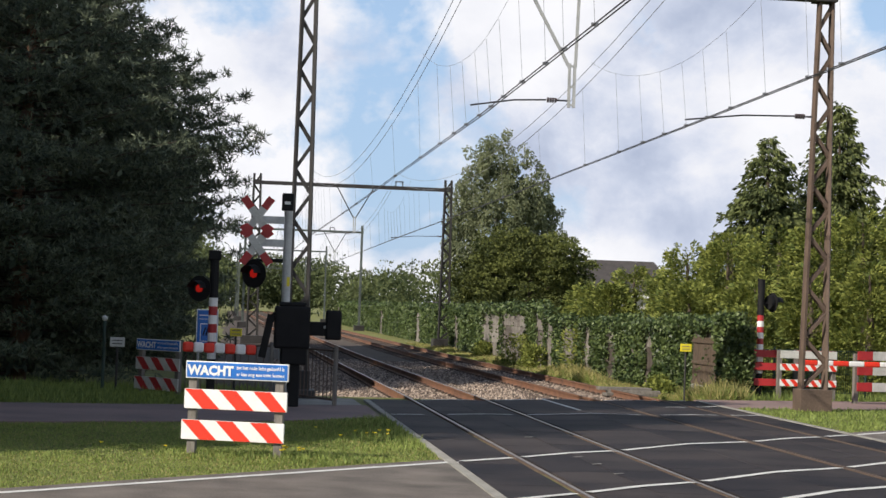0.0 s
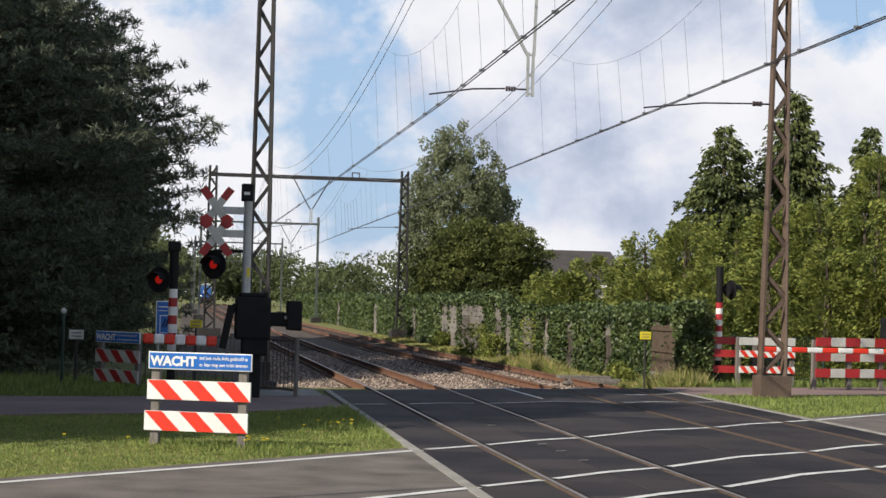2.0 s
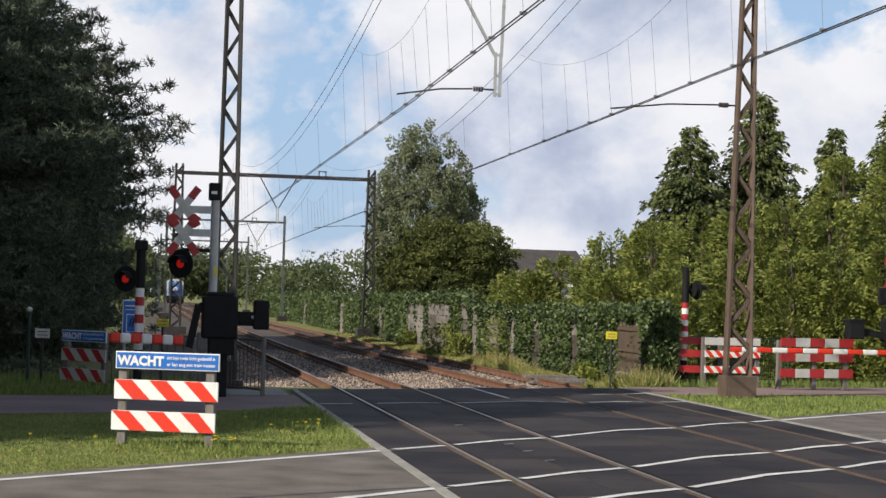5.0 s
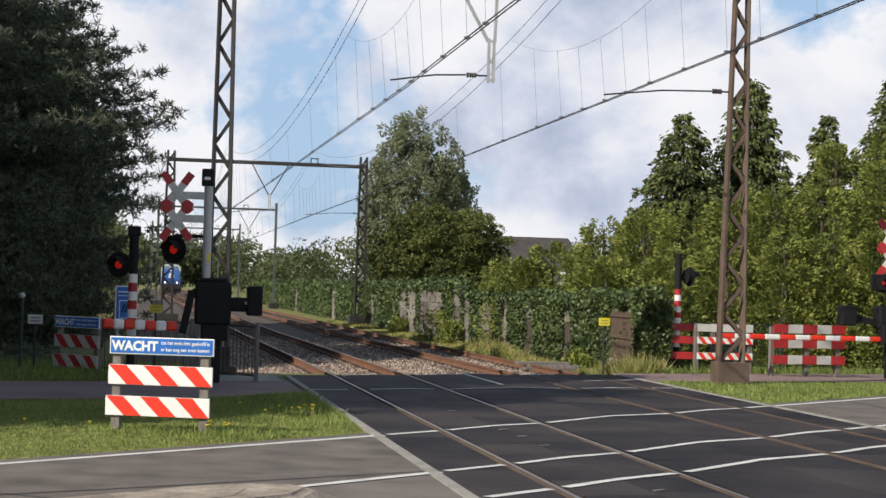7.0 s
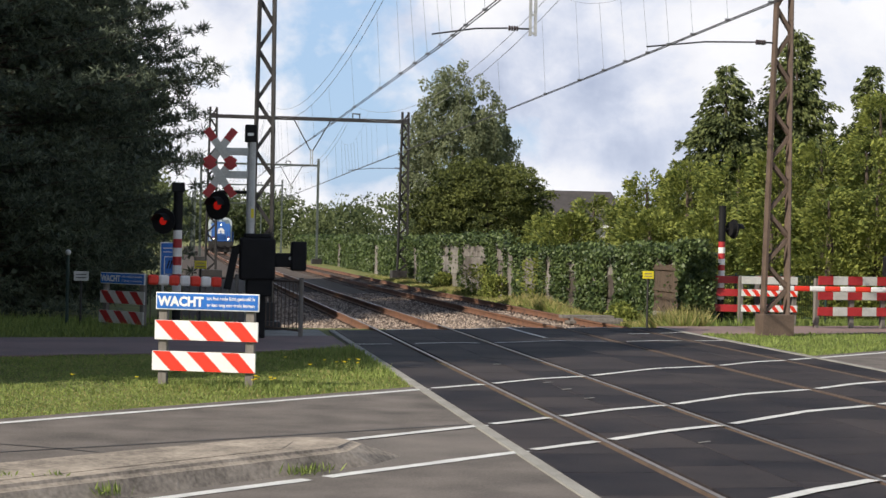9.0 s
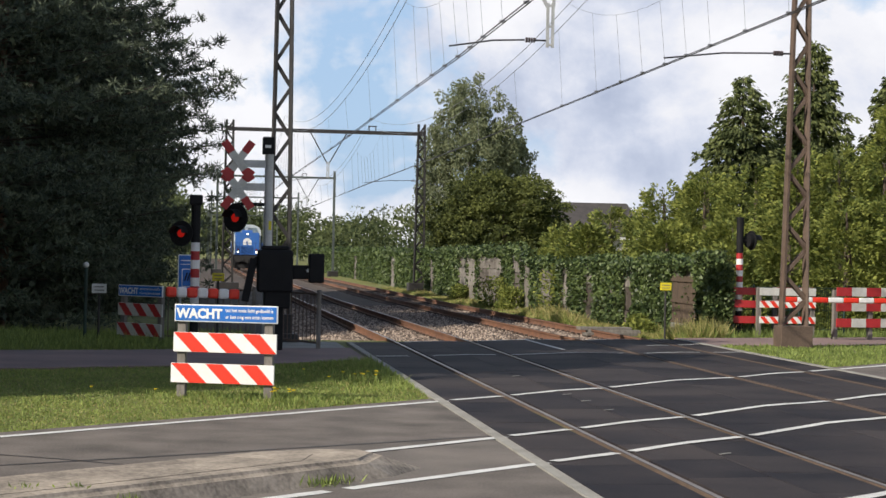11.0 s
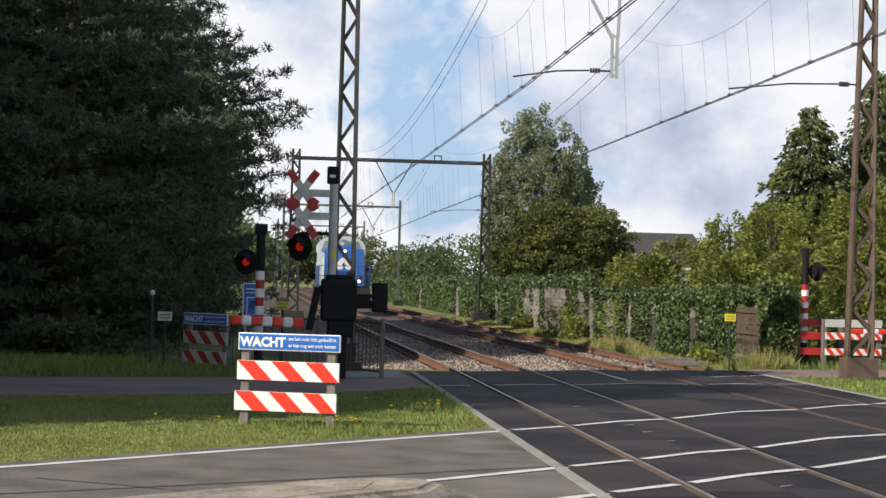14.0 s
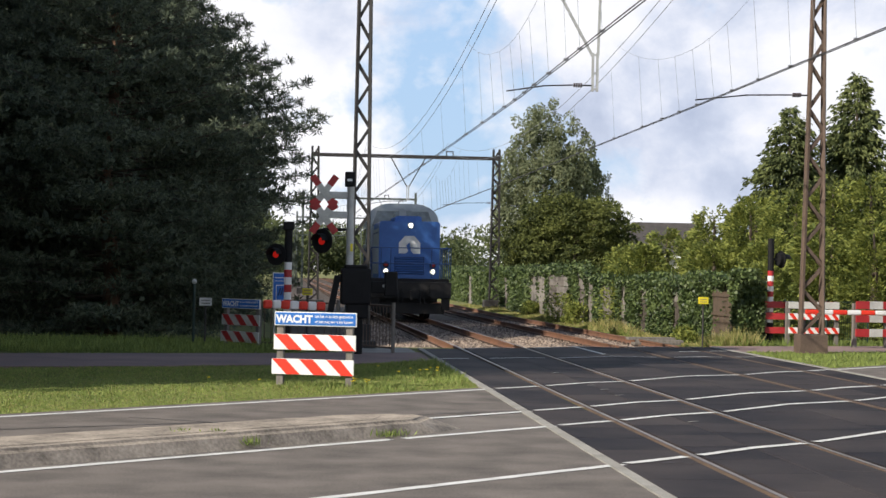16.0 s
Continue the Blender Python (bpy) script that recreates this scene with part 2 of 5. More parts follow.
M_PLASTER = mat("plaster", (0.55, 0.53, 0.5), (0.42, 0.40, 0.38), 0.9, scale=1, fine=20, bump=0.2)
M_BROWN_WOOD = mat("brown_wood", (0.115, 0.08, 0.055), (0.05, 0.035, 0.025), 0.85, scale=5, fine=40, bump=0.4, stretch=(4, 4, 0.6))
M_GREENFENCE = mat("green_mesh_fence", (0.02, 0.05, 0.04), (0.012, 0.03, 0.026), 0.6, bump=0)


# ---- building helpers ----
def bx(bm, c, s, rz=0.0, bevel=0.0, rot=None):
    m = Matrix.Translation(c) @ (rot if rot is not None else Matrix.Rotation(rz, 4, "Z")) @ Matrix.Diagonal((*s, 1))
    g = bmesh.ops.create_cube(bm, size=1.0, matrix=m)
    if bevel:
        es = list({e for v in g["verts"] for e in v.link_edges})
        bmesh.ops.bevel(bm, geom=es, offset=bevel, segments=2, affect="EDGES", profile=0.5)
    return bm


def rod(bm, p, q, r, n=8, r2=None):
    p, q = Vector(p), Vector(q)
    d = q - p
    m = Matrix.Translation((p + q) / 2) @ d.to_track_quat("Z", "Y").to_matrix().to_4x4()
    bmesh.ops.create_cone(bm, cap_ends=True, segments=n, radius1=r, radius2=r if r2 is None else r2, depth=d.length, matrix=m)
    return bm


def bar(bm, p, q, w, h):
    """A flat or square bar from p to q."""
    p, q = Vector(p), Vector(q)
    d = q - p
    m = Matrix.Translation((p + q) / 2) @ d.to_track_quat("Z", "Y").to_matrix().to_4x4() @ Matrix.Diagonal((w, h, d.length, 1))
    bmesh.ops.create_cube(bm, size=1.0, matrix=m)
    return bm


def prism(bm, pts, z0, z1):
    """A vertical prism over a polygon; z0 below z1."""
    lo = [bm.verts.new((x, y, z0)) for x, y in pts]
    hi = [bm.verts.new((x, y, z1)) for x, y in pts]
    fs = [bm.faces.new(hi), bm.faces.new(lo[::-1])]
    for i in range(len(pts)):
        j = (i + 1) % len(pts)
        fs.append(bm.faces.new((lo[i], lo[j], hi[j], hi[i])))
    bmesh.ops.recalc_face_normals(bm, faces=fs)
    return bm


def tube(bm, pts, r, n=5):
    """One unbroken wire through pts, which run along y."""
    rings = [[bm.verts.new((x + r * math.cos(2 * math.pi * i / n), y, z + r * math.sin(2 * math.pi * i / n))) for i in range(n)] for x, y, z in pts]
    for p, q in zip(rings, rings[1:]):
        for i in range(n):
            bm.faces.new((p[i], p[(i + 1) % n], q[(i + 1) % n], q[i]))
    bm.faces.new(rings[0][::-1])
    bm.faces.new(rings[-1])


def mesh_of(name, bm, material, smooth=False):
    me = bpy.data.meshes.new(name)
    bm.to_mesh(me)
    bm.free()
    me.materials.append(material)
    if smooth:
        me.shade_smooth()
    return me


def part(name, bm, material, parent, label="", smooth=False):
    ob = new(name, mesh_of(name, bm, material, smooth))
    ob.parent = parent
    return tagged(ob, label) if label else ob


def solid(name, bm, material, label="", category="", group="", kind="", smooth=False):
    return tagged(new(name, mesh_of(name, bm, material, smooth)), label, category, group, kind)


def thing(name, m, label, category, group=""):
    ob = new(name)
    ob.empty_display_size = 0.2
    ob.matrix_world = m
    return tagged(ob, label, category, group)


def B():
    return bmesh.new()


def from_arrays(name, verts, faces, material):
    """A mesh of equal polygons from arrays."""
    me = bpy.data.meshes.new(name)
    nv, nf, k = len(verts), len(faces), faces.shape[1]
    me.vertices.add(nv)
    me.vertices.foreach_set("co", np.ascontiguousarray(verts, np.float32).ravel())
    me.loops.add(nf * k)
    me.loops.foreach_set("vertex_index", np.ascontiguousarray(faces, np.int32).ravel())
    me.polygons.add(nf)
    me.polygons.foreach_set("loop_start", np.arange(0, nf * k, k, dtype=np.int32))
    me.update(calc_edges=True)
    me.validate()
    me.materials.append(material)
    return me


RNG = np.random.default_rng(7)


def unit(v):
    return v / np.maximum(np.linalg.norm(v, axis=-1, keepdims=True), 1e-6)


def leaf_mesh(name, c, axis, length, width, material, rng):
    """Pointed leaves at c along axis: one folded diamond each, of its own size."""
    n = len(c)
    axis = unit(axis)
    side = unit(np.cross(axis, unit(rng.normal(size=(n, 3)))))
    up = np.cross(side, axis)
    L = (length * rng.uniform(0.6, 1.3, n))[:, None]
    Wd = (width * rng.uniform(0.6, 1.3, n))[:, None]
    v = np.stack([c, c + axis * L * 0.5 + side * Wd * 0.5 + up * Wd * 0.2, c + axis * L, c + axis * L * 0.5 - side * Wd * 0.5 + up * Wd * 0.2], 1).reshape(-1, 3)
    f = np.arange(4 * n).reshape(n, 4)
    return from_arrays(name, v, f, material)


def needle_mesh(name, c, axis, length, width, material, rng):
    """Needles at c along axis: one slim tapered blade each."""
    n = len(c)
    axis = unit(axis)
    side = unit(np.cross(axis, unit(rng.normal(size=(n, 3))))) * width / 2
    L = (length * rng.uniform(0.6, 1.3, n))[:, None]
    v = np.stack([c + side, c + axis * L, c - side], 1).reshape(-1, 3)
    return from_arrays(name, v, np.arange(3 * n).reshape(n, 3), material)


def trunk_mesh(bm, pts, radii, n=8):
    """A tapered, slightly crooked stem through pts."""
    for (p, q), (a, b) in zip(zip(pts, pts[1:]), zip(radii, radii[1:])):
        rod(bm, p, q, a, n, b)


# heights of rail and ground along the line
def tz(y):
    return float(np.interp(y, [0, 36, 68, 95, 160, 274, 420], [0, 0, -0.15, -0.2, -0.35, -0.5, -0.6]))


def gz(x, y):
    s = min(max((y - 33.5) / 9, 0), 1)
    return tz(y) - 0.03 - (0.33 if x < 5 else 0.2) * s * s * (3 - 2 * s)


SLOPE = 0.0113  # the line's drift to the east per metre north


def tx(x, y):
    """x of a point that lies x metres east of the west rail, at y."""
    return x + SLOPE * (y - 20)


G = 1.507
RAILS = (0.0, G, 3.96, 3.96 + G)
# ---- ground ----
def make_ground():
    xs = sorted(set([-1500, -500, -200, -100, -60, -40, -30] + list(np.arange(-24, 36, 1.5)) + [40, 50, 70, 100, 200, 500, 1500]))
    ys = sorted(set([-300, -100, -50, -20, -10, 0, 8, 14] + list(np.arange(16, 60, 1.5)) + list(range(60, 200, 10)) + [220, 274, 350, 420, 600, 1000, 2000, 4000]))
    bm = B()
    grid = [[bm.verts.new((x, y, gz(x, y) + 0.02 * noise.noise((x * 0.3, y * 0.3, 0)))) for x in xs] for y in ys]
    for a, b in zip(grid, grid[1:]):
        for i in range(len(xs) - 1):
            bm.faces.new((a[i], a[i + 1], b[i + 1], b[i]))
    solid("ground", bm, M_GRASS_SOIL, "grassy earth with short green and dry turf", "ground", kind="structure", smooth=True)


make_ground()

# road frame: along RD, across towards the camera RN, from the point RO on its far edge line
RO, RD, RN = Vector((-0.84, 20.5)), Vector((0.743, 0.669)), Vector((0.669, -0.743))


def rp(s, n):
    p = RO + RD * s + RN * n
    return (p.x, p.y)


def s_at(x0, n):
    """The s at which the road's line n meets the track-parallel line at x0."""
    y = 20.0
    for _ in range(4):
        s = (tx(x0, y) - RO.x - RN.x * n) / RD.x
        y = RO.y + RD.y * s + RN.y * n
    return s


XW, XE = -0.84, 6.15  # edges of the crossing deck


def hump(x, y):
    """How far the deck stands up at a point: it swells between the rails."""
    r = x - SLOPE * (y - 20)
    for a, b, h in ((0.075, G - 0.075, 0.012), (G + 0.085, 3.96 - 0.085, 0.028), (4.035, 3.96 + G - 0.075, 0.012)):
        if a < r < b:
            return h * (1 - abs(2 * (r - a) / (b - a) - 1))
    return 0.0


def quad_strip(name, n0, n1, s0, s1, z0, z1, material, label, category, kind="structure"):
    bm = B()
    prism(bm, [rp(s0 if s0 is not None else s_at(XE + 0.14, n0), n0), rp(s1 if s1 is not None else s_at(XW - 0.14, n0), n0),
               rp(s1 if s1 is not None else s_at(XW - 0.14, n1), n1), rp(s0 if s0 is not None else s_at(XE + 0.14, n1), n1)], z0, z1)
    return solid(name, bm, material, label, category, kind=kind)


quad_strip("road", -0.32, 2.95, -70, None, -0.2, 0.0, M_ASPHALT, "worn grey asphalt road lane at the crossing", "road")
quad_strip("road", 2.95, 4.38, -70, None, -0.2, -0.003, M_ASPHALT_BROWN, "brownish asphalt middle strip between the lanes", "road")
quad_strip("road", 4.38, 9.6, -70, None, -0.2, 0.0, M_ASPHALT, "worn grey asphalt road lane at the crossing", "road")
quad_strip("road", -0.32, 9.6, None, 80, -0.2, 0.0, M_ASPHALT, "grey asphalt road beyond the tracks", "road")


def marking(n, s0, s1, w=0.12, z=0.005, name="road_marking"):
    bm = B()
    L = s1 - s0
    k = max(1, int(L / 0.2))
    prev = None
    for i in range(k + 1):
        s = s0 + L * i / k
        e0, e1 = RNG.uniform(-0.008, 0.008, 2)
        a, b = rp(s, n - w / 2 + e0), rp(s, n + w / 2 + e1)
        vs = (bm.verts.new((*a, z + hump(*a))), bm.verts.new((*b, z + hump(*b))))
        if prev:
            bm.faces.new((prev[0], vs[0], vs[1], prev[1]))
        prev = vs
    ob = solid(name, bm, M_WHITE_LINE, "worn white painted road line", "road marking", "road lines", "structure")
    return ob


for n, s in ((0.0, -60), (4.42, -6.5)):
    marking(n, s, s_at(XW, n) - 0.02)
marking(2.92, s_at(XW, 2.92) - 1.95, s_at(XW, 2.92) - 0.02)
for a, b in ((-30, -20), (-19.6, -13), (-12.7, -6.7)):
    marking(4.42, a, b)
marking(7.27, -60, s_at(XW, 7.27))
for n in (0.0, 2.92, 4.42, 7.27):
    marking(n, s_at(XE, n) + 0.05, 60)
# lines over the deck stop at each rail
for n in (0.0, 2.92, 4.42, 7.27):
    stops = [XW + 0.06, -0.10, 0.06, G - 0.06, G + 0.10, RAILS[2] - 0.10, RAILS[2] + 0.06, RAILS[3] - 0.06, RAILS[3] + 0.10, XE - 0.06]
    for a, b in zip(stops[0::2], stops[1::2]):
        marking(n, s_at(a, n), s_at(b, n), 0.11, 0.009)


def path_line(x0, y0, x1, y1, w=0.10):
    """A white line of the cycle path over the deck, broken where rails cross it."""
    k = int(math.hypot(x1 - x0, y1 - y0) / 0.15)
    d = Vector((x1 - x0, y1 - y0)).normalized()
    side = Vector((-d.y, d.x)) * w / 2
    bm, prev = B(), None
    for i in range(k + 1):
        p = Vector((x0 + (x1 - x0) * i / k, y0 + (y1 - y0) * i / k))
        r = p.x - SLOPE * (p.y - 20)
        e = RNG.uniform(0.75, 1.1)
        vs = [bm.verts.new((p.x + q * side.x * e, p.y + q * side.y * e, 0.009 + hump(p.x, p.y))) for q in (-1, 1)]
        if prev and all(abs(r - g) > 0.16 for g in RAILS):
            bm.faces.new((prev[0], prev[1], vs[1], vs[0]))
        prev = vs
    solid("road_marking", bm, M_WHITE_LINE, "worn white line of the cycle path over the deck", "road marking", "cycle path lines", "structure")


path_line(-0.75, 29.0, 6.2, 31.5)
path_line(0.3, 33.65, 6.1, 36.15)
path_line(2.83, 31.1, 2.83, 34.7, 0.08)
path_line(4.9, 33.2, 6.2, 34.2, 0.08)


# ---- crossing deck ----
def deck_end(x):
    """The y at which the deck's far end crosses the line x metres east of the west rail: it runs askew with the cycle path."""
    return 33.75 + 0.42 * x


def make_deck():
    deck = thing("crossing_deck", Matrix.Identity(4), "black rubber level crossing deck between rusty rails", "level crossing")
    deck["kind"] = "structure"
    y0 = 6.0
    bm = B()
    prism(bm, [(tx(XW - 0.0, y0), y0), (tx(XE, y0), y0), (tx(XE, deck_end(XE)), deck_end(XE)), (tx(XW, deck_end(XW)), deck_end(XW))], -0.3, -0.05)
    part("deck_bed", bm, M_PANEL, deck)
    for x0, x1, nm in ((XW - 0.13, XW - 0.02, "edge_beam"), (XE + 0.02, XE + 0.13, "edge_beam")):
        bm = B()
        y1 = deck_end(x0)
        prism(bm, [(tx(x0, y0), y0), (tx(x1, y0), y0), (tx(x1, y1), y1), (tx(x0, y1), y1)], -0.2, 0.008)
        part(nm, bm, M_CONCRETE, deck, "pale concrete edge beam")
    spans = [(XW, -0.085), (0.075, G / 2), (G / 2, G - 0.075), (G + 0.085, (G + 3.96) / 2), ((G + 3.96) / 2, 3.96 - 0.085), (3.96 + 0.075, 3.96 + G / 2), (3.96 + G / 2, 3.96 + G - 0.075), (3.96 + G + 0.085, XE)]
    step = 1.2
    for x0, x1 in spans:
        w = x1 - x0
        bm = B()
        bx(bm, (0, 0, -0.05), (w - 0.006, step - 0.01, 0.1), bevel=0.006)
        me = mesh_of("deck_panel", bm, M_PANEL)
        y = deck_end((x0 + x1) / 2) - step / 2
        while y > y0 + 0.6:
            ob = new("deck_panel", me)
            ob.parent = deck
            xa, xb = tx(x0, y), tx(x1, y)
            ha, hb = hump(xa + 0.004, y), hump(xb - 0.004, y)
            ob.matrix_basis = pose((xa + xb) / 2, y, (ha + hb) / 2 + RNG.uniform(-0.001, 0.001), 0, -math.degrees(math.atan2(hb - ha, xb - xa)), -math.degrees(SLOPE))
            y -= step
    return deck


make_deck()


# ---- rails, sleepers, ballast ----
def rail_profile():
    """Half-widths and depths of a flat-bottomed rail below its running surface."""
    return [(-0.035, 0.0), (0.035, 0.0), (0.036, -0.035), (0.010, -0.05), (0.010, -0.125), (0.072, -0.145), (0.072, -0.158), (-0.072, -0.158), (-0.072, -0.145), (-0.010, -0.125), (-0.010, -0.05), (-0.036, -0.035)]


def make_rail(x, deck_rail):
    ys = [4, 12, 20, 28, 34, 40, 48, 56, 68, 80, 95, 120, 160, 210, 274, 340, 420]
    r = thing("rail", Matrix.Identity(4), "steel running rail with polished head and rusty sides", "rail", "running rails")
    prof = rail_profile()
    end = deck_end(x)
    for run, material, label in (([y for y in ys if y < end] + [end], M_STEEL_BROWN, "dull brown rail in the deck"), ([end] + [y for y in ys if y > end], M_RAIL, "orange rusty rail on the sleepers")):
        bm = B()
        rail_run(bm, x, run, prof)
        part("rail_body", bm, material, r, label)
    bm = B()
    v = [[bm.verts.new((tx(x, y) + a, y, tz(y) + 0.003)) for a in (-0.022, 0.020)] for y in ys]
    for p, q in zip(v, v[1:]):
        bm.faces.new((p[0], p[1], q[1], q[0]))
    part("rail_head", bm, M_RAIL_TOP if deck_rail else M_STEEL_BROWN, r, "worn bright running band" if deck_rail else "dull brown running band")


def rail_run(bm, x, ys, prof):
    rings = [[bm.verts.new((tx(x, y) + a, y, tz(y) + b)) for a, b in prof] for y in ys]
    for p, q in zip(rings, rings[1:]):
        for i in range(len(prof)):
            j = (i + 1) % len(prof)
            bm.faces.new((p[i], p[j], q[j], q[i]))
    bmesh.ops.recalc_face_normals(bm, faces=bm.faces[:])


for i, x in enumerate(RAILS):
    make_rail(x, i < 2)


def make_ballast():
    prof = [(-5.2, -0.40), (-3.2, -0.34), (-1.75, -0.26), (-0.9, -0.20), (0.0, -0.19), (1.5, -0.19), (2.7, -0.22), (4.0, -0.19), (5.5, -0.19), (6.6, -0.24), (7.6, -0.46)]
    ys = list(np.arange(34.0, 60, 0.7)) + list(range(60, 130, 6)) + list(range(130, 440, 20))
    bm = B()
    def skew(a, y):
        return y - 0.25 + 0.42 * min(max(a, -1.2), 6.4) * min(max(1 - (y - 34) / 14, 0), 1)
    rows = [[bm.verts.new((tx(a, skew(a, y)), skew(a, y), tz(y) + b + 0.02 * noise.noise((a, y, 3)))) for a, b in prof] for y in ys]
    for p, q in zip(rows, rows[1:]):
        for i in range(len(prof) - 1):
            bm.faces.new((p[i], p[i + 1], q[i + 1], q[i]))
    solid("ballast_bed", bm, M_BALLAST, "brown and grey stone track ballast", "ballast", kind="structure")
    # loose stones near the crossing
    rng = np.random.default_rng(3)
    n = 30000
    y = 33.3 + 34 * rng.random(n) ** 1.6
    a = rng.uniform(-1.9, 7.0, n)
    on = y > 33.85 + 0.42 * a
    y, a = y[on], a[on]
    n = len(y)
    z = np.interp(a, [p[0] for p in prof], [p[1] for p in prof]) + np.array([tz(v) for v in y]) + 0.005
    ico = np.array([[0, 0, 1], [1, 0, 0], [0, 1, 0], [-1, 0, 0], [0, -1, 0], [0, 0, -1]], float)
    tri = np.array([[0, 1, 2], [0, 2, 3], [0, 3, 4], [0, 4, 1], [5, 2, 1], [5, 3, 2], [5, 4, 3], [5, 1, 4]])
    size = rng.uniform(0.02, 0.042, (n, 1, 1))
    v = ico[None] * size * rng.uniform(0.6, 1.3, (n, 6, 3)) + np.stack([tx(a, y), y, z], 1)[:, None]
    f = (tri[None] + 6 * np.arange(n)[:, None, None]).reshape(-1, 3)
    ob = new("ballast_stones", from_arrays("ballast_stones", v.reshape(-1, 3), f, M_STONE))
    tagged(ob, "loose brown and grey ballast stones between the rails", "ballast", kind="stuff")


make_ballast()


def make_sleepers():
    for k, x0 in enumerate((0.0, 3.96)):
        tr = thing("sleeper_row", Matrix.Identity(4), "weathered sleepers bedded in ballast under the rails", "sleepers")
        bm = B()
        bx(bm, (0, 0, -0.09), (2.5, 0.24, 0.18), bevel=0.015)
        for s in (-1, 1):
            for q in (-1, 1):
                bx(bm, (s * G / 2 + q * 0.10, 0, 0.02), (0.06, 0.12, 0.05))
        me = mesh_of("sleeper", bm, M_SLEEPER)
        y = 34.5 if k == 0 else 36.1
        while y < 120:
            ob = new("sleeper", me)
            ob.parent = tr
            ob.matrix_basis = pose(tx(x0 + G / 2, y), y, tz(y) - 0.175, 0, 0, -0.6)
            y += 0.62
        bm = B()
        while y < 300:
            bx(bm, (tx(x0 + G / 2, y), y, tz(y) - 0.2), (2.5, 0.24, 0.1))
            y += 0.62
        part("far_sleepers", bm, M_SLEEPER, tr)["kind"] = "stuff"


# ---- overhead line ----
def lattice_pole(name, x, y, z0, z1, wb, wt, leg, n, material, label, lean=0.0, group="catenary poles", foot=None, plate=0.5):
    p = thing(name, pose(x, y, z0), label, "catenary pole", group)
    H = z1 - z0

    def at(side, f):
        w = wb + (wt - wb) * f
        return Vector((lean * f + side * w / 2, 0, H * f))
    for side in (-1, 1):
        for q in (-1, 1):
            bm = B()
            a, b = at(side, 0), at(side, 1)
            a.y, b.y = q * wb * 0.13, q * wt * 0.13
            bar(bm, a, b, leg, leg * 0.45)
            part("leg", bm, material, p)
    f0 = plate / H
    for i in range(n):
        fa, fb = f0 + (0.99 - f0) * i / n, f0 + (0.99 - f0) * (i + 1) / n
        s = 1 if i % 2 else -1
        for q in (-1, 1):
            a, b = at(s, fa), at(-s, fb)
            a.y, b.y = q * (wb + (wt - wb) * fa) * 0.13, q * (wb + (wt - wb) * fb) * 0.13
            bm = B()
            bar(bm, a, b, leg * 0.25, leg * 0.58)
            part("brace", bm, material, p)
    bm = B()
    bx(bm, (0, 0, plate / 2), (wb + leg, wb * 0.7 + leg, plate), bevel=0.01)
    part("base_plate", bm, material, p)
    if foot:
        bm = B()
        bx(bm, (0, 0, foot[2] / 2 - 0.1), foot, bevel=0.03)
        part("foundation", bm, M_STEEL_DARK, p, "dark concrete foundation block")
    return p


Y1, Y2 = 33.67, 94.5
lattice_pole("lattice_pole", -2.07, Y1, 0.0, 8.6, 0.38, 0.24, 0.115, 17, M_STEEL_DARK, "dark riveted steel lattice catenary pole", foot=(0.7, 0.7, 0.25))
lattice_pole("lattice_pole", 7.95, Y1, 0.0, 8.0, 0.52, 0.27, 0.115, 15, M_STEEL_BROWN, "brown weathered steel lattice catenary pole", lean=0.06, plate=0.42)
lattice_pole("lattice_pole", -1.42, Y2, gz(0, Y2) - 0.1, 8.45, 0.56, 0.34, 0.17, 17, M_STEEL_SHADED, "dark lattice catenary pole beside the track", foot=(1.2, 0.9, 0.7))
lattice_pole("lattice_pole", 8.70, Y2, gz(9, Y2) - 0.1, 8.5, 0.56, 0.34, 0.17, 17, M_STEEL_SHADED, "dark lattice catenary pole beside the ivy wall", foot=(1.2, 0.9, 0.7))


def slim_pole(x, y, z0, z1):
    p = thing("slim_pole", pose(x, y, z0), "slim grey-green steel catenary pole", "catenary pole", "catenary poles")
    bm = B()
    bx(bm, (0, 0, (z1 - z0) / 2), (0.2, 0.2, z1 - z0))
    part("shaft", bm, M_STEEL_GREEN, p)
    bm = B()
    bx(bm, (0, 0, 0.25), (0.9, 0.9, 0.7), bevel=0.05)
    part("foundation", bm, M_STEEL_DARK, p)


for y, xa, xb in ((156, -0.75, 9.35), (216, -0.2, 10.15), (276, 0.5, 10.9), (336, 1.2, 11.5)):
    for x in (xa, xb):
        slim_pole(x, y, gz(0, y), 8.6)


